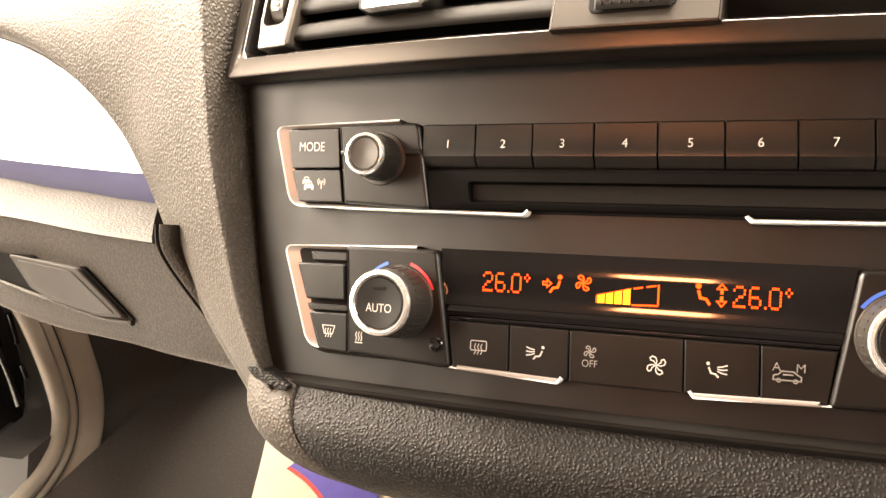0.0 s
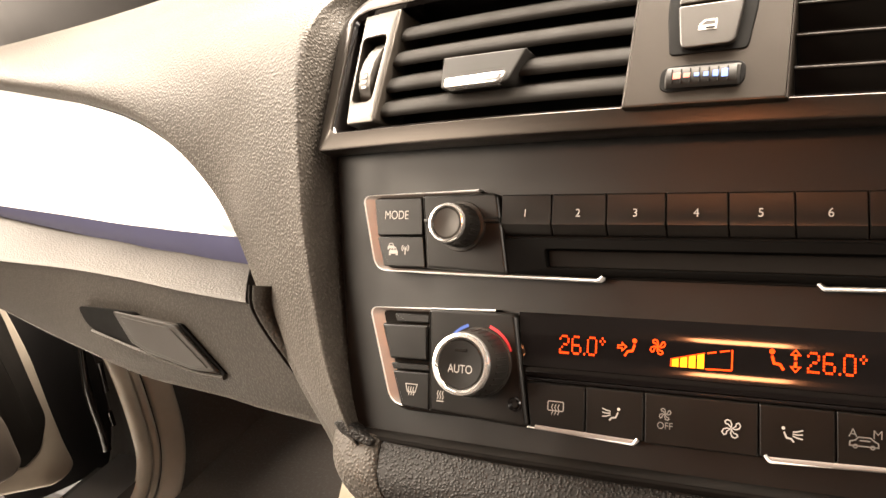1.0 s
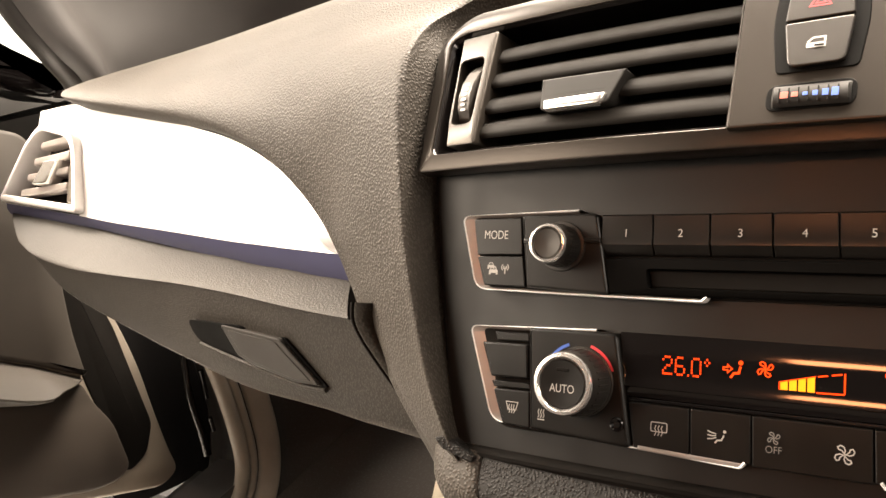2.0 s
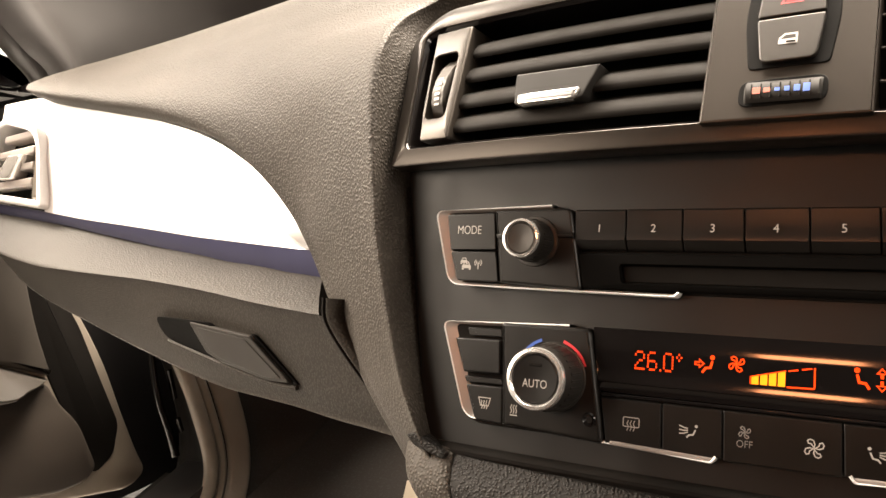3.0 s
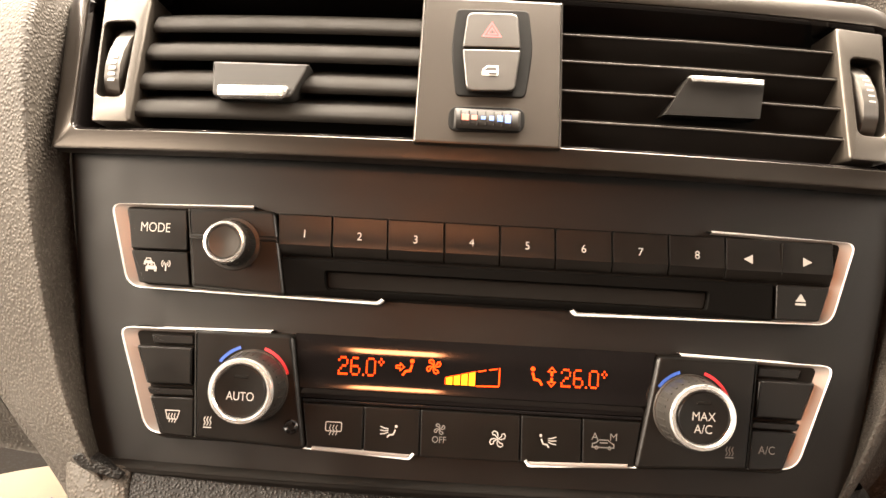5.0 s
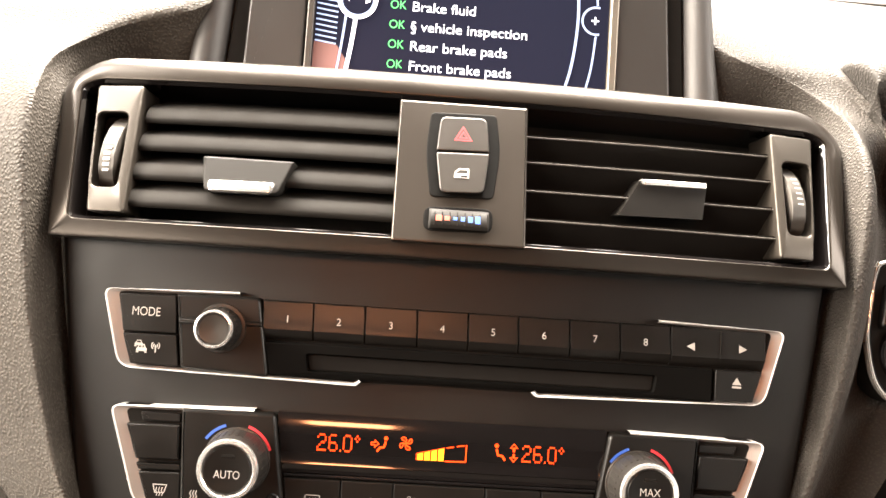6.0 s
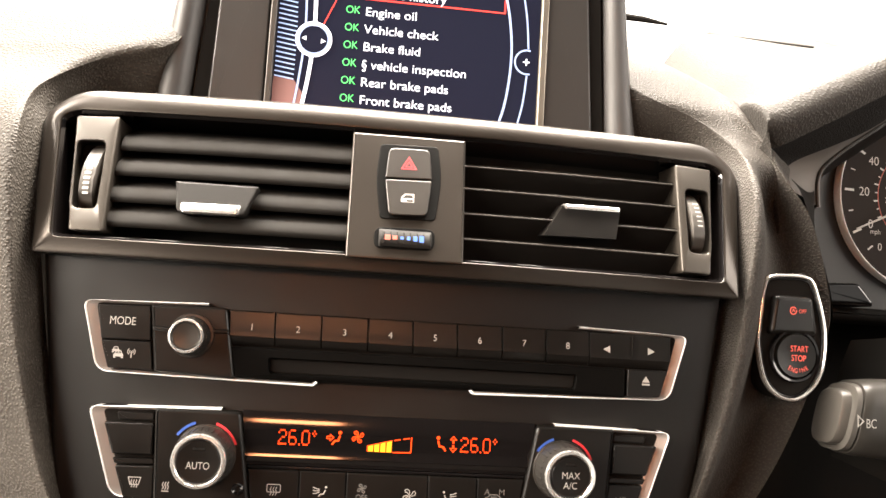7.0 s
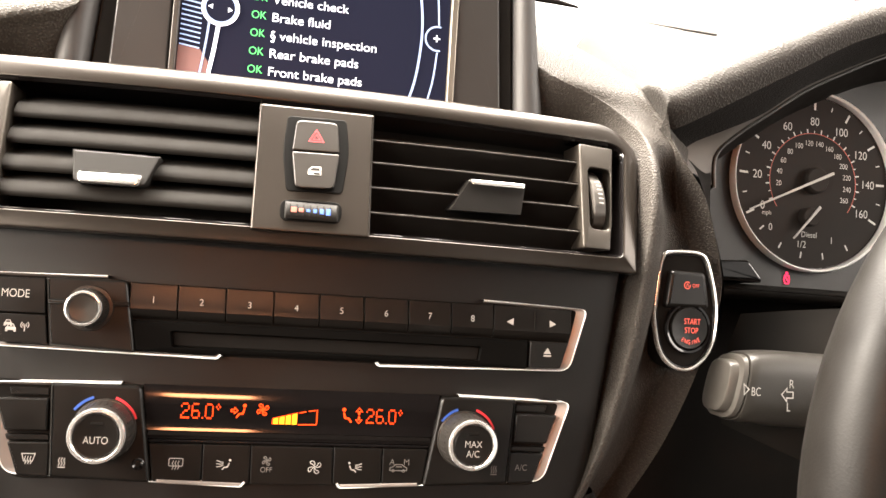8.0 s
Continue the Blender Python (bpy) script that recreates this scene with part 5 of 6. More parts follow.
T = [(1.240, 0.586), (1.497, 0.592), (1.470, 0.455), (1.150, 0.445)]
loft(bm, [[(x, -0.008 + (0.592 - z) * 0.14, z) for x, z in T], [(x, 0.10 + (0.592 - z) * 0.14, z + 0.01) for x, z in T]], True, (True, True))
tab = part("vent_tab", bm, KEY, vents, "sliding tab with a chrome grip", V)
part("chrome_grip", slab(rnd([(1.236, 0.590), (1.497, 0.596), (1.490, 0.572), (1.250, 0.567)], 0.008), -0.020, 0.02, 0.008), CHROME, tab, "bright chrome grip", V)

# Switch plate between the vents.
CO = rnd([(0.341, 0.833), (0.818, 0.836), (0.806, 0.292), (0.346, 0.290)], 0.006)
switch = part("switch_plate", slab(CO, -0.024, 0.30, 0.008, 4), SATIN, vents, "satin plate between the vents", V)
RO = rnd([(0.458, 0.788, 0.02), (0.700, 0.794, 0.02), (0.716, 0.640, 0.06), (0.692, 0.462, 0.02), (0.470, 0.456, 0.02), (0.446, 0.630, 0.06)], 0.02, 6)
# Sits proud of the plate; its black stands in for a deep recess's shade.
part("recess", slab(RO, -0.028, 0.02, 0.004), RECESS_SHADE, switch, f=V)
k = part("hazard_switch", slab(rnd([(0.494, 0.768, 0.025), (0.662, 0.772, 0.025), (0.674, 0.638, 0.01), (0.484, 0.632, 0.01)], 0.02), -0.048, 0.0, 0.005), SWITCH, switch, "hazard switch with a red triangle", V)
bm = bmesh.new()
stroke(bm, [(0.545, 0.674), (0.611, 0.675), (0.577, 0.733)], 0.005, -0.047, True)
stroke(bm, [(0.563, 0.684), (0.594, 0.685), (0.578, 0.711)], 0.0045, -0.047, True)
part("triangle", shrink(bm, 0.578, 0.700, 0.88), RED, k, "red warning triangle", V)
k = part("lock_switch", slab(rnd([(0.484, 0.625, 0.01), (0.674, 0.631, 0.01), (0.656, 0.478, 0.025), (0.504, 0.472, 0.025)], 0.02), -0.048, 0.0, 0.005), SWITCH, switch, "central locking switch", V)
bm = bmesh.new()
blot(bm, [(0.546, 0.528), (0.607, 0.528), (0.607, 0.549), (0.546, 0.547)], -0.047)
stroke(bm, [(0.549, 0.550), (0.566, 0.567), (0.603, 0.568), (0.604, 0.551)], 0.007, -0.0465)
part("door_icon", shrink(bm, 0.577, 0.546, 0.86), PRINT, k, "", V)
bm = bmesh.new()
blot(bm, [(0.572, 0.533), (0.598, 0.533), (0.598, 0.540), (0.572, 0.540)], -0.0495)
part("door_icon_key", bm, GAP, k, "", V)
HW = rnd([(0.452, 0.420), (0.692, 0.426), (0.690, 0.338), (0.452, 0.332)], 0.034)
# Another black plate, giving the roller's recess its shade.
part("roller_recess", slab(HW, -0.027, 0.02, 0.003), RECESS_SHADE, switch, f=V)
bm = bmesh.new()
loops = []
for e in range(13):
    a = radians(-60 + 10 * e)
    z, y = 0.378 + 0.040 * math.sin(a), -0.018 - 0.030 * math.cos(a)
    loops.append([(0.470, y + 0.008, z), (0.476, y, z), (0.672, y, z), (0.678, y + 0.008, z)])
roller = part("temperature_roller", loft(bm, loops, False), ROLLER, switch, "satin grey roller with red to blue marks", V)
for x, w, h, m_ in ((0.505, 0.011, 0.015, DOT_RED), (0.533, 0.009, 0.011, DOT_RED), (0.561, 0.007, 0.008, DOT_BLUE), (0.587, 0.007, 0.011, DOT_BLUE), (0.613, 0.008, 0.015, DOT_BLUE), (0.638, 0.009, 0.019, DOT_BLUE)):
    part("roller_mark", box(x - w, x + w, -0.0486, -0.03, 0.379 - h * 0.7, 0.379 + h * 0.7, 0.0005, 0.001), m_, roller, f=V)
for e in range(8):
    x = 0.491 + 0.0258 * e - 0.0005
    part("roller_groove", box(x - 0.0015, x + 0.0015, -0.0484, -0.03, 0.354, 0.402, 0.0004, 0.001), GAP, roller, f=V)

# ---- screen ----
screen = thing("dash_screen", (0.58, 0.7, 1.4), "dashboard screen showing a service list", "screen")
HO = [(-0.560, 0.90), (-0.490, 1.60), (-0.44, 1.95, 0.05), (1.60, 1.95, 0.05), (1.64, 1.60), (1.710, 0.90)]


part("hood", slab(rnd(HO, 0.05), 0.66, 0.95, 0.04), PILLAR, screen)
part("gap_panel", slab(rnd([(-0.455, 0.92), (-0.375, 1.9), (1.54, 1.9), (1.60, 0.92)], 0.03), 0.625, 0.7, 0.006), GAP, screen)
part("side_panel", slab(rnd([(-0.372, 0.92), (-0.340, 1.86), (-0.110, 1.86), (-0.110, 0.92)], 0.015), 0.600, 0.7, 0.010), SIDE, screen)
part("side_panel", slab(rnd([(1.262, 0.92), (1.262, 1.86), (1.470, 1.86), (1.530, 0.92)], 0.015), 0.600, 0.7, 0.010), SIDE, screen)


def half_round(a0, a1, b0, b1):
    """A rounded upright between x = a0 and a1 at its foot, b0 and b1 at its top."""
    rows = []
    for z, x0, x1 in ((0.82, a0, a1), (1.0, a0 + (b0 - a0) * 0.14, a1 + (b1 - a1) * 0.2), (1.4, a0 + (b0 - a0) * 0.5, a1 + (b1 - a1) * 0.6), (1.95, b0, b1)):
        rows.append([((x0 + x1) / 2 - (x1 - x0) / 2 * math.cos(math.pi * k / 12), 0.72 - 0.15 * math.sin(math.pi * k / 12) ** 0.7, z) for k in range(13)])
    return loft(bmesh.new(), rows, False)


part("pillar_cover", half_round(-0.640, -0.465, -0.520, -0.400), PILLAR, screen, "grey rounded upright")
part("pillar_cover", half_round(1.597, 1.800, 1.545, 1.670), PILLAR, screen, "grey rounded upright")
part("bezel_edge", slab([(-0.104, 0.92), (-0.104, 1.86), (-0.074, 1.86), (-0.074, 0.92)], 0.590, 0.7, 0.006), WHEEL_GREY, screen)
part("bezel_edge", slab([(1.236, 0.92), (1.236, 1.86), (1.272, 1.86), (1.272, 0.92)], 0.590, 0.7, 0.006), VENT_RIM, screen)
panel = part("display", slab([(-0.072, 0.92), (-0.072, 1.84), (1.234, 1.84), (1.234, 0.92)], 0.620, 0.7, 0.002), SCREEN_BG, screen, "lit dark blue display")


def on_screen(name, bm, material, label=""):
    return part(name, bm, material, panel, label)


LINES = ["Front brake pads", "Rear brake pads", "§ vehicle inspection", "Brake fluid", "Vehicle check", "Engine oil"]
for j, text in enumerate(LINES):
    z = 1.122 + 0.0893 * j
    words("service_line", text, 0.350, z, 0.044, SCREEN_WHITE, panel, None, 0.618, 1.06, "LEFT", 0, 0.0)
    words("ok_mark", "OK", 0.290, z + 0.003, 0.038, SCREEN_GREEN, panel, None, 0.618, 0.9)
words("service_line", "Service history", 0.350, 1.668, 0.044, SCREEN_WHITE, panel, None, 0.618, 1.06, "LEFT", 0, 0.0)
bm = bmesh.new()
stroke(bm, [(0.215, 1.632), (1.050, 1.632), (1.050, 1.712), (0.215, 1.712)], 0.008, 0.618, True)
stroke(bm, [(0.150, 1.475), (0.215, 1.632)], 0.006, 0.617)
on_screen("highlight_box", bm, SCREEN_RED)
for q in range(26):
    z = 1.205 + 0.024 * q
    x1 = 0.050 - 0.00006 * (q - 12) ** 2 - 0.0008 * q
    on_screen("scale_line", stroke(bmesh.new(), [(-0.066, z), (x1 - 0.015, z - 0.012)], 0.007, 0.618), SCREEN_BLUE)
bm = bmesh.new()
stroke(bm, [(p.x, p.y) for p in smooth([(0.056, 0.95, 0), (0.092, 1.18, 0), (0.110, 1.40, 0), (0.105, 1.62, 0), (0.085, 1.80, 0)], 6)], 0.018, 0.617)
stroke(bm, arc(0.110, 1.400, 0.084, 0, 350, 40), 0.010, 0.614, True)
on_screen("white_arc", bm, SCREEN_WHITE)
def curve_line(pts, w, y):
    on_screen("blue_arc", stroke(bmesh.new(), [(p.x, p.y) for p in smooth([(a, b, 0) for a, b in pts], 6)], w, y), SCREEN_BLUE)


curve_line([(0.020, 0.95), (0.050, 1.18), (0.066, 1.40), (0.060, 1.62), (0.04, 1.80)], 0.010, 0.6165)
curve_line([(1.005, 0.95), (1.070, 1.15), (1.095, 1.40), (1.075, 1.62), (1.03, 1.80)], 0.012, 0.618)
curve_line([(1.110, 0.95), (1.160, 1.15), (1.178, 1.32)], 0.009, 0.618)
curve_line([(1.180, 1.46), (1.165, 1.62), (1.13, 1.80)], 0.009, 0.618)
on_screen("blue_ring", stroke(bmesh.new(), arc(0.110, 1.400, 0.073, 0, 350, 40), 0.011, 0.6135, True), SCREEN_BLUE)
on_screen("plus_ring", stroke(bmesh.new(), arc(1.176, 1.390, 0.062, 75, 285, 24), 0.009, 0.617), SCREEN_BLUE)
bm = bmesh.new()
blot(bm, arc(0.110, 1.400, 0.068, 0, 345, 30), 0.616)
on_screen("dial_button", bm, SCREEN_BG)
for tri in ([(0.052, 1.402), (0.074, 1.414), (0.074, 1.390)], [(0.168, 1.394), (0.146, 1.406), (0.146, 1.382)]):
    on_screen("arrow_mark", blot(bmesh.new(), tri, 0.613), SCREEN_WHITE)
on_screen("plus_mark", stroke(stroke(bmesh.new(), [(1.155, 1.390), (1.189, 1.390)], 0.007, 0.616), [(1.172, 1.373), (1.172, 1.407)], 0.007, 0.6155), SCREEN_WHITE)
bm = bmesh.new()
blot(bm, [(-0.070, 0.93), (0.052, 0.93), (0.080, 1.12), (0.03, 1.19), (-0.070, 1.20)], 0.619)
on_screen("warm_corner", bm, SCREEN_WARM)

# ---- driver's side: starter switch ----
starter = thing("starter_switch", (2.41, 0.26, 0.09), "round start button in a chrome oval surround", "start button")


def G(x, z):
    return 0.225 + 0.08 * (x - 2.41)


def loop(pts, n=5):
    """A closed smooth outline through the points."""
    q = [(x, 0, z) for x, z in pts]
    line = smooth(q[-2:] + q + q[:3], n)
    return [(p.x, p.z) for p in line[2 * n:(2 + len(q)) * n]]


SO = loop([(2.243, 0.345), (2.285, 0.373), (2.36, 0.380), (2.435, 0.380), (2.487, 0.358), (2.522, 0.280), (2.548, 0.190), (2.563, 0.090), (2.553, -0.030), (2.515, -0.118), (2.450, -0.178), (2.384, -0.197), (2.305, -0.173), (2.240, -0.095), (2.207, 0.047), (2.209, 0.130), (2.220, 0.250)])
part("surround", ring(SO, inset(SO, 0.015), -0.030, -0.004, 0.008), CHROME, starter, "bright chrome surround", G)
part("socket", slab(inset(SO, 0.004), -0.012, 0.12, 0.004), GAP, starter, f=G)
part("bowl", slab(inset(SO, 0.014), -0.018, 0.08, 0.01, 0, 0.02), GLOSS, starter, "gloss black bowl", G)
k = part("stop_switch", slab(rnd([(2.283, 0.280), (2.476, 0.280), (2.506, 0.105), (2.258, 0.100)], 0.025), -0.045, 0.02, 0.02), KEY, starter, "start-stop off switch", G)
words("off_lettering", "OFF", 2.418, 0.212, 0.017, LIT_RED, k, G, -0.046, 0.9)
part("cycle_icon", stroke(stroke(bmesh.new(), arc(2.372, 0.212, 0.016, 40, 370, 20), 0.004, -0.046), [(2.366, 0.206), (2.372, 0.220), (2.378, 0.206)], 0.003, -0.047), LIT_RED, k, "", G)
part("button_ring", lathe((2.394, 0, 0.010), [(0.124, 0.02), (0.124, -0.03), (0.118, -0.040), (0.108, -0.038), (0.104, 0.0)], 48), GLOSS, starter, f=G)
k = part("start_button", lathe((2.394, 0, 0.010), [(0.102, 0.02), (0.102, -0.035), (0.096, -0.048), (0.06, -0.044), (0.001, -0.040)], 48), KEY, starter, "black start button", G)
words("start_lettering", "START", 2.404, 0.042, 0.027, LIT_RED, k, G, -0.050, 0.80)
words("stop_lettering", "STOP", 2.402, 0.000, 0.027, LIT_RED, k, G, -0.048, 0.80)
for j, ch in enumerate("ENGINE"):
    a = radians(-120 + 12.5 * j)
    words("engine_letter", ch, 2.397 + 0.082 * math.cos(a), 0.026 + 0.082 * math.sin(a), 0.021, LIT_RED, k, G, -0.050, 0.75, "CENTER", math.degrees(a) + 90)

# ---- instrument cluster ----
cluster = thing("instrument_cluster", (3.9, 1.2, 0.9), "instrument cluster with a white-on-black speedometer", "instrument cluster")
DC = (3.815, 0.99)
part("face_panel", slab(rnd([(2.95, 0.22), (2.98, 0.75), (3.2, 1.50), (3.7, 2.0), (5.9, 2.0), (6.2, 0.22)], 0.15), 1.24, 1.5, 0.03), CLUSTER, cluster)
part("dial", lathe((DC[0], 1.22, DC[1]), [(0.56, 0.05), (0.56, 0.0), (0.001, 0.0)], 64), DIAL, cluster, "black speedometer dial")
part("chrome_ring", lathe((DC[0], 1.22, DC[1]), [(0.588, 0.05), (0.588, -0.03), (0.581, -0.042), (0.570, -0.03), (0.568, 0.02)], 72), RIM, cluster, "bright ring")
part("inner_ring", stroke(bmesh.new(), arc(DC[0], DC[1], 0.315, -35, 215, 60), 0.005, 1.218), DOT_RED, cluster)


def ray_mark(bm, ang, r0, r1, w):
    u = (math.cos(radians(ang)), math.sin(radians(ang)))
    return stroke(bm, [(DC[0] + u[0] * r0, DC[1] + u[1] * r0), (DC[0] + u[0] * r1, DC[1] + u[1] * r1)], w, 1.218)


bm = bmesh.new()
for j in range(17):
    a = 207 - j * (234 / 16)
    ray_mark(bm, a, 0.470 if j % 2 == 0 else 0.485, 0.530 if j % 2 == 0 else 0.515, 0.014 if j % 2 == 0 else 0.007)
for j in range(27):
    ray_mark(bm, 204 - j * (228 / 26), 0.318, 0.345 if j % 2 == 0 else 0.333, 0.009 if j % 2 == 0 else 0.006)
part("ticks", bm, DIAL_INK, cluster, "white tick marks")
for j in range(9):
    a = radians(207 - j * (234 / 8))
    words("speed_figure", str(20 * j), DC[0] + 0.405 * math.cos(a), DC[1] + 0.395 * math.sin(a), 0.053, DIAL_INK, cluster, None, 1.217, 0.9)
for j in range(1, 14):
    a = radians(204 - j * (228 / 13))
    words("inner_figure", str(20 * j), DC[0] + 0.252 * math.cos(a), DC[1] + 0.252 * math.sin(a), 0.034, DIAL_INK, cluster, None, 1.217, 0.85)
words("unit", "mph", DC[0] - 0.33, DC[1] - 0.225, 0.030, DIAL_INK, cluster, None, 1.217, 0.9)
words("fuel_word", "Diesel", DC[0] - 0.02, DC[1] - 0.345, 0.036, DIAL_INK, cluster, None, 1.217, 0.9)
for text, x, z in (("0", -0.30, -0.315), ("1/2", -0.075, -0.41), ("1", 0.145, -0.37)):
    words("fuel_figure", text, DC[0] + x, DC[1] + z, 0.044, DIAL_INK, cluster, None, 1.217, 0.9)
bm = bmesh.new()
for a in (222, 242, 261, 280, 302):
    ray_mark(bm, a, 0.465, 0.505, 0.010)
part("fuel_ticks", bm, DIAL_INK, cluster)
for (hx, hz), (tx, tz), r, nm in (((DC[0], DC[1] + 0.005), (3.330, 0.765), 0.085, "speed_needle"), ((DC[0] - 0.04, DC[1] - 0.235), (3.645, 0.605), 0.062, "fuel_needle")):
    hub = part("needle_hub", lathe((hx, 1.20, hz), [(r, 0.02), (r, -0.02), (r * 0.85, -0.035), (0.001, -0.035)], 32), DIAL, cluster)
    bm = bmesh.new()
    d = (Vector((hx, hz)) - Vector((tx, tz))).normalized()
    n = Vector((-d.y, d.x))
    a, b = Vector((tx, tz)), Vector((hx, hz)) + d * r * 1.4
    front = [a + n * 0.004, a - n * 0.004, b - n * 0.009, b + n * 0.009]
    loft(bm, [at_y([tuple(p) for p in front], 1.165), at_y([tuple(p) for p in front], 1.155)], True, (True, True))
    part(nm, bm, PRINT, cluster, "white needle")
bm = bmesh.new()
blot(bm, arc(3.657, 0.388, 0.010, 0, 330, 12), 1.236)
stroke(bm, [(3.643, 0.373), (3.671, 0.373), (3.676, 0.348), (3.670, 0.322), (3.644, 0.322), (3.638, 0.348)], 0.007, 1.236, True)
stroke(bm, [(3.643, 0.368), (3.672, 0.330)], 0.007, 1.235)
part("seat_belt_light", bm, WARN, cluster, "glowing red seat belt light")
# Hood over the cluster, with its leather roll.
hood = thing("cluster_hood", (3.6, 0.6, 1.5), "dark leather-grained hood over the instruments", "instrument hood")
A = [(2.33, 0.47, 0.99), (2.44, 0.42, 1.035), (2.70, 0.40, 1.18), (3.05, 0.39, 1.38), (3.6, 0.38, 1.67), (4.4, 0.38, 1.86), (5.4, 0.4, 1.80), (6.2, 0.45, 1.4)]
MIDDLE = [(2.553, 0.68, 0.896), (2.64, 0.68, 1.012), (2.87, 0.68, 1.125), (3.085, 0.68, 1.236), (3.493, 0.68, 1.501), (4.4, 0.68, 1.86), (5.4, 0.68, 1.81), (6.2, 0.68, 1.4)]
INNER = [(2.917, 0.9, 0.835), (2.917, 0.9, 1.008), (3.008, 0.9, 1.122), (3.24, 0.9, 1.296), (3.66, 0.9, 1.567), (4.4, 0.9, 1.86), (5.4, 0.9, 1.82), (6.2, 0.9, 1.4)]
B = [(2.30, 0.51, 1.26), (2.41, 0.46, 1.285), (2.72, 0.44, 1.44), (3.05, 0.44, 1.61), (3.62, 0.44, 1.87), (4.4, 0.45, 2.0), (5.4, 0.47, 1.95), (6.3, 0.5, 1.5)]


def end(x):
    """One at the hood's free end, falling to nothing along it."""
    return max(0.0, 1 - (x - 2.3) / 1.2)


part("rim", skin([[(x + 0.06, 1.4, z - 0.13) for x, y, z in INNER], [(x + 0.05, 1.16, z - 0.10) for x, y, z in INNER], INNER], 5, 5), SLAT_BLACK, hood)
part("binnacle_wall", skin([INNER, [((p[0] + q[0]) / 2, 0.79, (p[2] + q[2]) / 2 + 0.006) for p, q in zip(INNER, MIDDLE)], MIDDLE], 5, 5), BINNACLE, hood, "smooth grey inner wall")
# Darker leather than the roll above; the underside's shade is in its colour.
part("underside", skin([MIDDLE, [(x, y + 0.06, z - 0.01) for x, y, z in A], A], 5, 5), LEATHER_DARK, hood, "leather underside, its shade in a darker colour")
rows = [A, [((p[0] + q[0]) / 2, 0.33, (p[2] + q[2]) / 2) for p, q in zip(A, B)], B,
        [(x + 0.05 * end(x), y + 0.4, z + 0.12 - 0.11 * end(x)) for x, y, z in B], [(x + 0.2 * end(x), y + 2.2, z + 0.45 - 0.55 * end(x)) for x, y, z in B], [(x + 0.3 * end(x), y + 4.0, z + 1.25 - 1.15 * end(x)) for x, y, z in B]]
rows = [[(r[0][0] + 0.10, r[0][1] + 0.06, r[0][2] - 0.5), (r[0][0] + 0.03, r[0][1] + 0.03, r[0][2] - 0.12)] + list(r) for r in rows]
part("roll", skin(rows, 5, 5), LEATHER_HOOD, hood)
part("inner_edge", tube([(p[0], p[1] - 0.01, p[2] - 0.01) for p in smooth(INNER, 5)], 0.012), STALK, hood)
part("inner_wall", skin([[(2.62, 0.33, -0.1), (2.66, 0.33, 0.2), (2.62, 0.33, 0.42), (2.52, 0.36, 0.76), (2.50, 0.45, 0.88)], [(2.80, 0.8, -0.1), (2.86, 0.8, 0.2), (2.85, 0.8, 0.5), (2.84, 0.8, 0.78), (2.86, 0.85, 0.90)],
                         [(2.97, 1.26, 0.2), (3.0, 1.26, 0.22), (2.97, 1.26, 0.7), (3.1, 1.26, 1.0), (3.15, 1.26, 1.2)]], 6, 5), SLAT_BLACK, hood)
part("lower_shelf", box(2.72, 6.2, 0.72, 1.4, 0.20, 0.272, 0.03, 0.03), GAP, hood)
part("column_switch", slab(rnd([(2.72, 0.28), (2.74, 0.385), (3.02, 0.40), (3.10, 0.31), (3.10, 0.28)], 0.02), 0.66, 0.9, 0.02), GLOSS, hood)
part("column_cover", skin([[(2.9, 0.55, 0.1), (3.4, 0.35, 0.16), (4.0, 0.2, 0.18), (4.8, 0.3, 0.1)], [(2.85, 0.6, -0.15), (3.3, 0.3, -0.2), (4.0, 0.1, -0.2), (4.8, 0.3, -0.2)], [(2.9, 0.7, -0.5), (3.4, 0.5, -0.7), (4.0, 0.3, -0.8), (4.8, 0.4, -0.7)]], 5, 5), SLAT_BLACK, hood)
part("knee_panel", skin([[(2.3, 1.2, 0.3), (4.5, 1.25, 0.3), (7.0, 1.3, 0.3)], [(2.2, 1.1, -0.4), (4.5, 1.1, -0.4), (7.0, 1.1, -0.4)], [(2.1, 1.2, -1.4), (4.5, 1.2, -1.4), (7.0, 1.2, -1.4)], [(2.1, 3.0, -3.2), (4.5, 3.0, -3.2), (7.0, 3.0, -3.2)]], 4, 4), GAP, hood)

# ---- indicator stalk ----
stalk = thing("indicator_stalk", (2.9, 0.2, -0.27), "dark grey indicator stalk with white lettering and a push cap", "stalk")
def stalk_ring(x, r, d, slant, n=44):
    """One section of the stalk: a soft square, leaning with its end face."""
    out = []
    for e in range(n):
        a = 2 * math.pi * e / n
        c, s = math.cos(a), math.sin(a)
        dz = r * math.copysign(abs(s) ** 0.6, s)
        out.append((x + slant * dz, 0.22 + d * math.copysign(abs(c) ** 0.6, c), -0.250 - 0.018 * (x - 2.55) + dz))
    return out


part("arm", loft(bmesh.new(), [stalk_ring(x, r, d, s) for x, r, d, s in ((2.645, 0.138, 0.125, 0.2), (2.650, 0.160, 0.142, 0.2), (2.665, 0.166, 0.148, 0.19), (2.70, 0.170, 0.15, 0.16), (2.79, 0.178, 0.15, 0.07), (2.9, 0.182, 0.15, 0.0), (3.1, 0.182, 0.15, 0.0), (3.5, 0.18, 0.14, 0), (4.0, 0.14, 0.12, 0))], True, (True, True)), STALK, stalk)
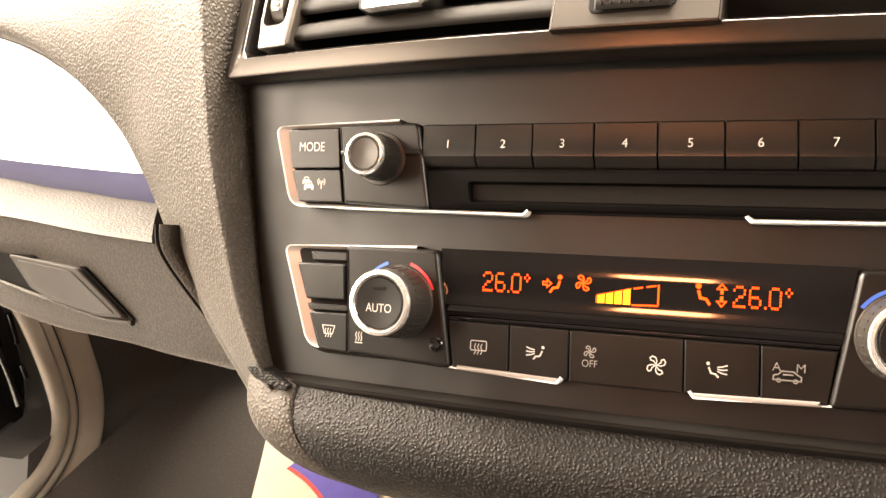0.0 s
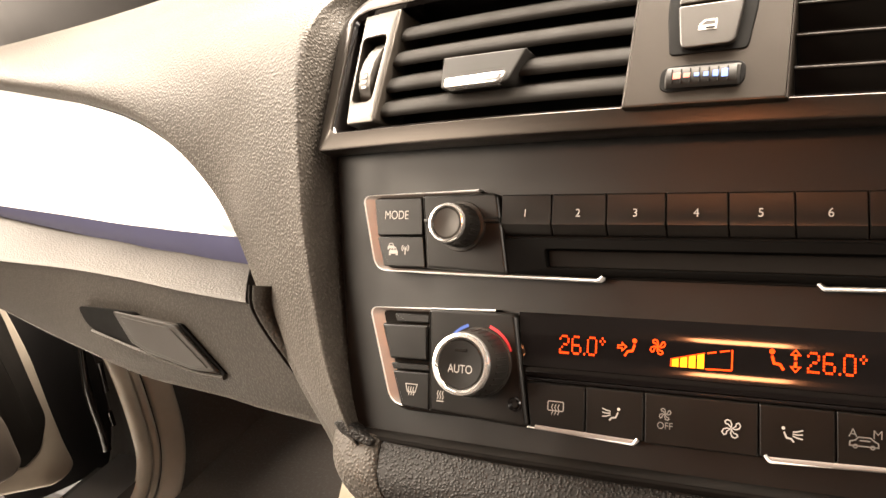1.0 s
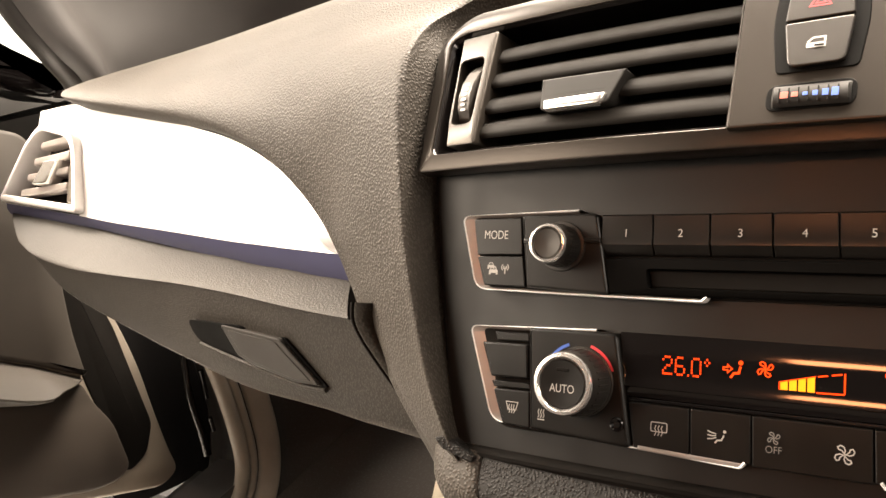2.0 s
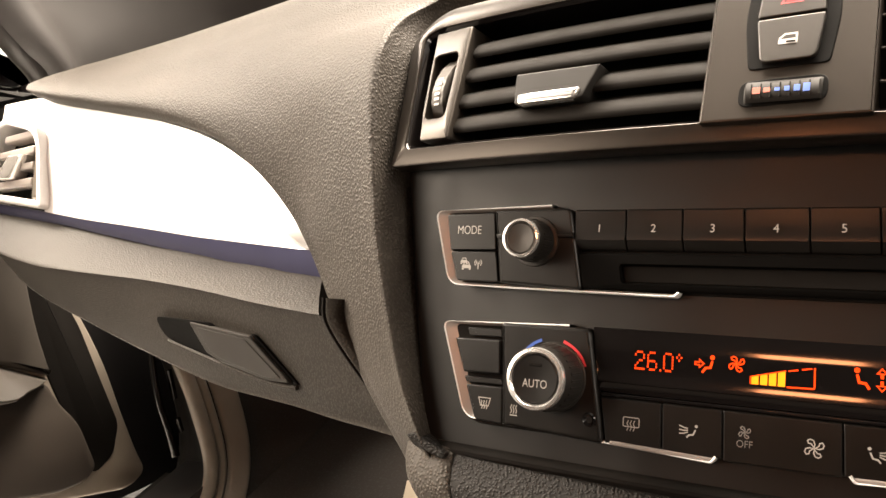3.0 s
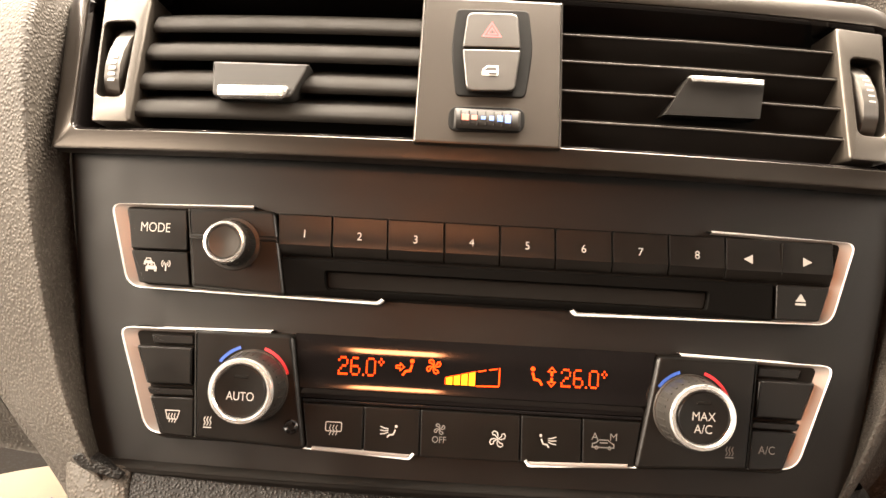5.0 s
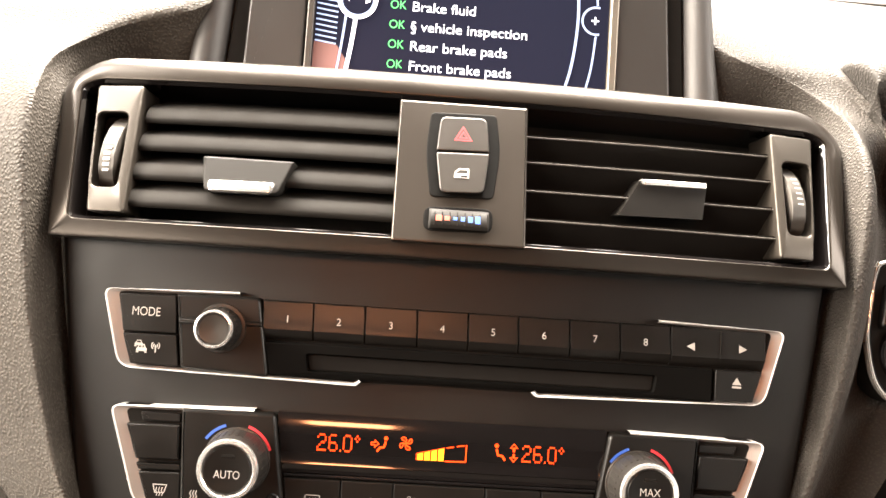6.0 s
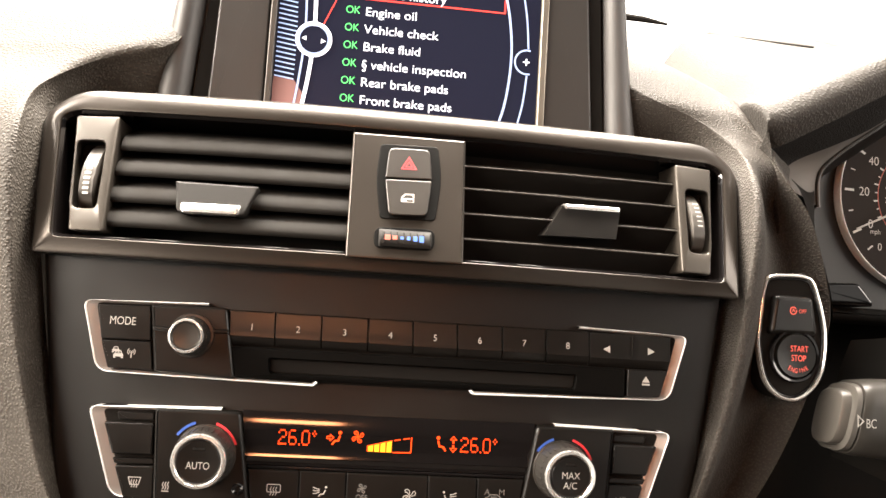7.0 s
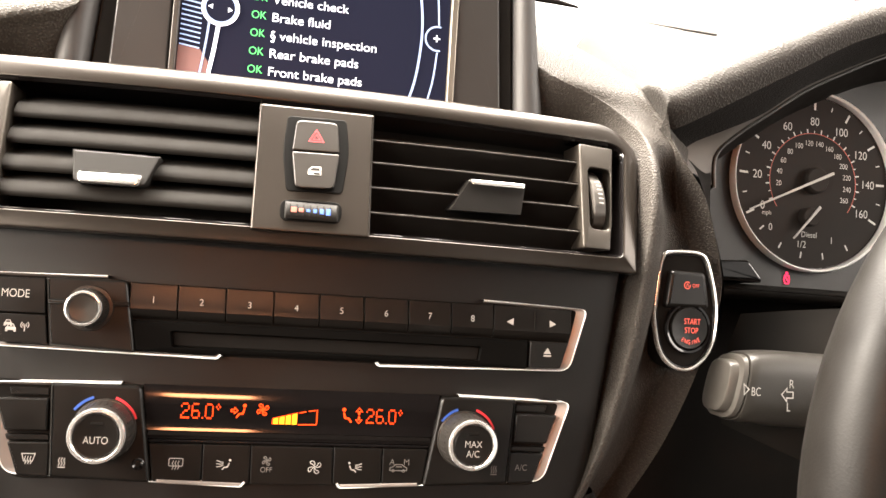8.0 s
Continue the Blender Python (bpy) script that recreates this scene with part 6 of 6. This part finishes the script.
part("collar", loft(bmesh.new(), [stalk_ring(x, r, d, s) for x, r, d, s in ((2.612, 0.135, 0.120, 0.22), (2.616, 0.150, 0.135, 0.22), (2.640, 0.154, 0.138, 0.21), (2.647, 0.14, 0.13, 0.2))], True, (True, True)), STALK_CAP, stalk)
part("push_cap", loft(bmesh.new(), [stalk_ring(x, r, d, s) for x, r, d, s in ((2.566, 0.112, 0.085, 0.22), (2.569, 0.120, 0.097, 0.22), (2.578, 0.124, 0.103, 0.22), (2.62, 0.124, 0.105, 0.22))], True, (True, True)), STALK_CAP, stalk, "grey push cap")
words("bc_lettering", "BC", 2.682, -0.264, 0.040, PRINT, stalk, None, 0.066, 0.72)
part("bc_triangle", stroke(bmesh.new(), [(2.618, -0.232), (2.620, -0.281), (2.645, -0.256)], 0.006, 0.066, True), PRINT, stalk)
part("arrow_print", stroke(bmesh.new(), [(2.815, -0.273), (2.842, -0.243), (2.842, -0.26), (2.875, -0.26), (2.875, -0.288), (2.842, -0.288), (2.842, -0.305)], 0.006, 0.064, True), PRINT, stalk)
words("letter", "R", 2.866, -0.222, 0.040, PRINT, stalk, None, 0.064, 0.8)
words("letter", "L", 2.852, -0.330, 0.040, PRINT, stalk, None, 0.064, 0.8)

# ---- steering wheel ----
wheel = thing("steering_wheel", (4.09, -0.9, -0.62), "black leather steering wheel", "steering wheel")
bm = bmesh.new()
loft(bm, [[(4.09 + (1.68 + 0.165 * math.cos(b)) * math.cos(a), -0.9 + 0.18 * math.sin(b), -0.62 + (1.68 + 0.165 * math.cos(b)) * math.sin(a)) for b in [2 * math.pi * j / 20 for j in range(20)]] for a in [2 * math.pi * i / 96 for i in range(97)]])
part("rim", bm, WHEEL, wheel)
part("boss", lathe((4.09, -0.75, -0.72), [(0.2, 0.6), (0.62, 0.35), (0.68, 0.1), (0.62, 0.0), (0.3, -0.05), (0.001, -0.06)], 48), WHEEL, wheel)
for s in (-1, 1):
    part("spoke", slab(rnd([(4.09 + s * 0.5, -0.45), (4.09 + s * 1.6, -0.5), (4.09 + s * 1.6, -0.75), (4.09 + s * 0.5, -0.95)][::s], 0.05), -0.8, -0.6, 0.04), DARK, wheel)
part("spoke", slab(rnd([(3.92, -1.2), (4.32, -1.2), (4.27, -2.25), (3.97, -2.25)], 0.05), -0.8, -0.6, 0.04), DARK, wheel)

slots = thing("defroster_slot", (3.4, 2.5, 2.4), "thin dark defroster slot in the dashboard top", "air vent", "defroster slots")
world_part("slit", tube([(0.380, 0.533, 0.5235), (0.402, 0.466, 0.5295), (0.421, 0.40, 0.5355)], 0.0011), GAP, slots)
slots = thing("defroster_slot", (2.4, 2.5, 2.4), "thin dark defroster slot in the dashboard top", "air vent", "defroster slots")
part("slit", tube([(2.1, 2.5, 2.47), (2.45, 2.5, 2.46), (2.64, 2.5, 2.44)], [0.03, 0.025, 0.01]), GAP, slots)
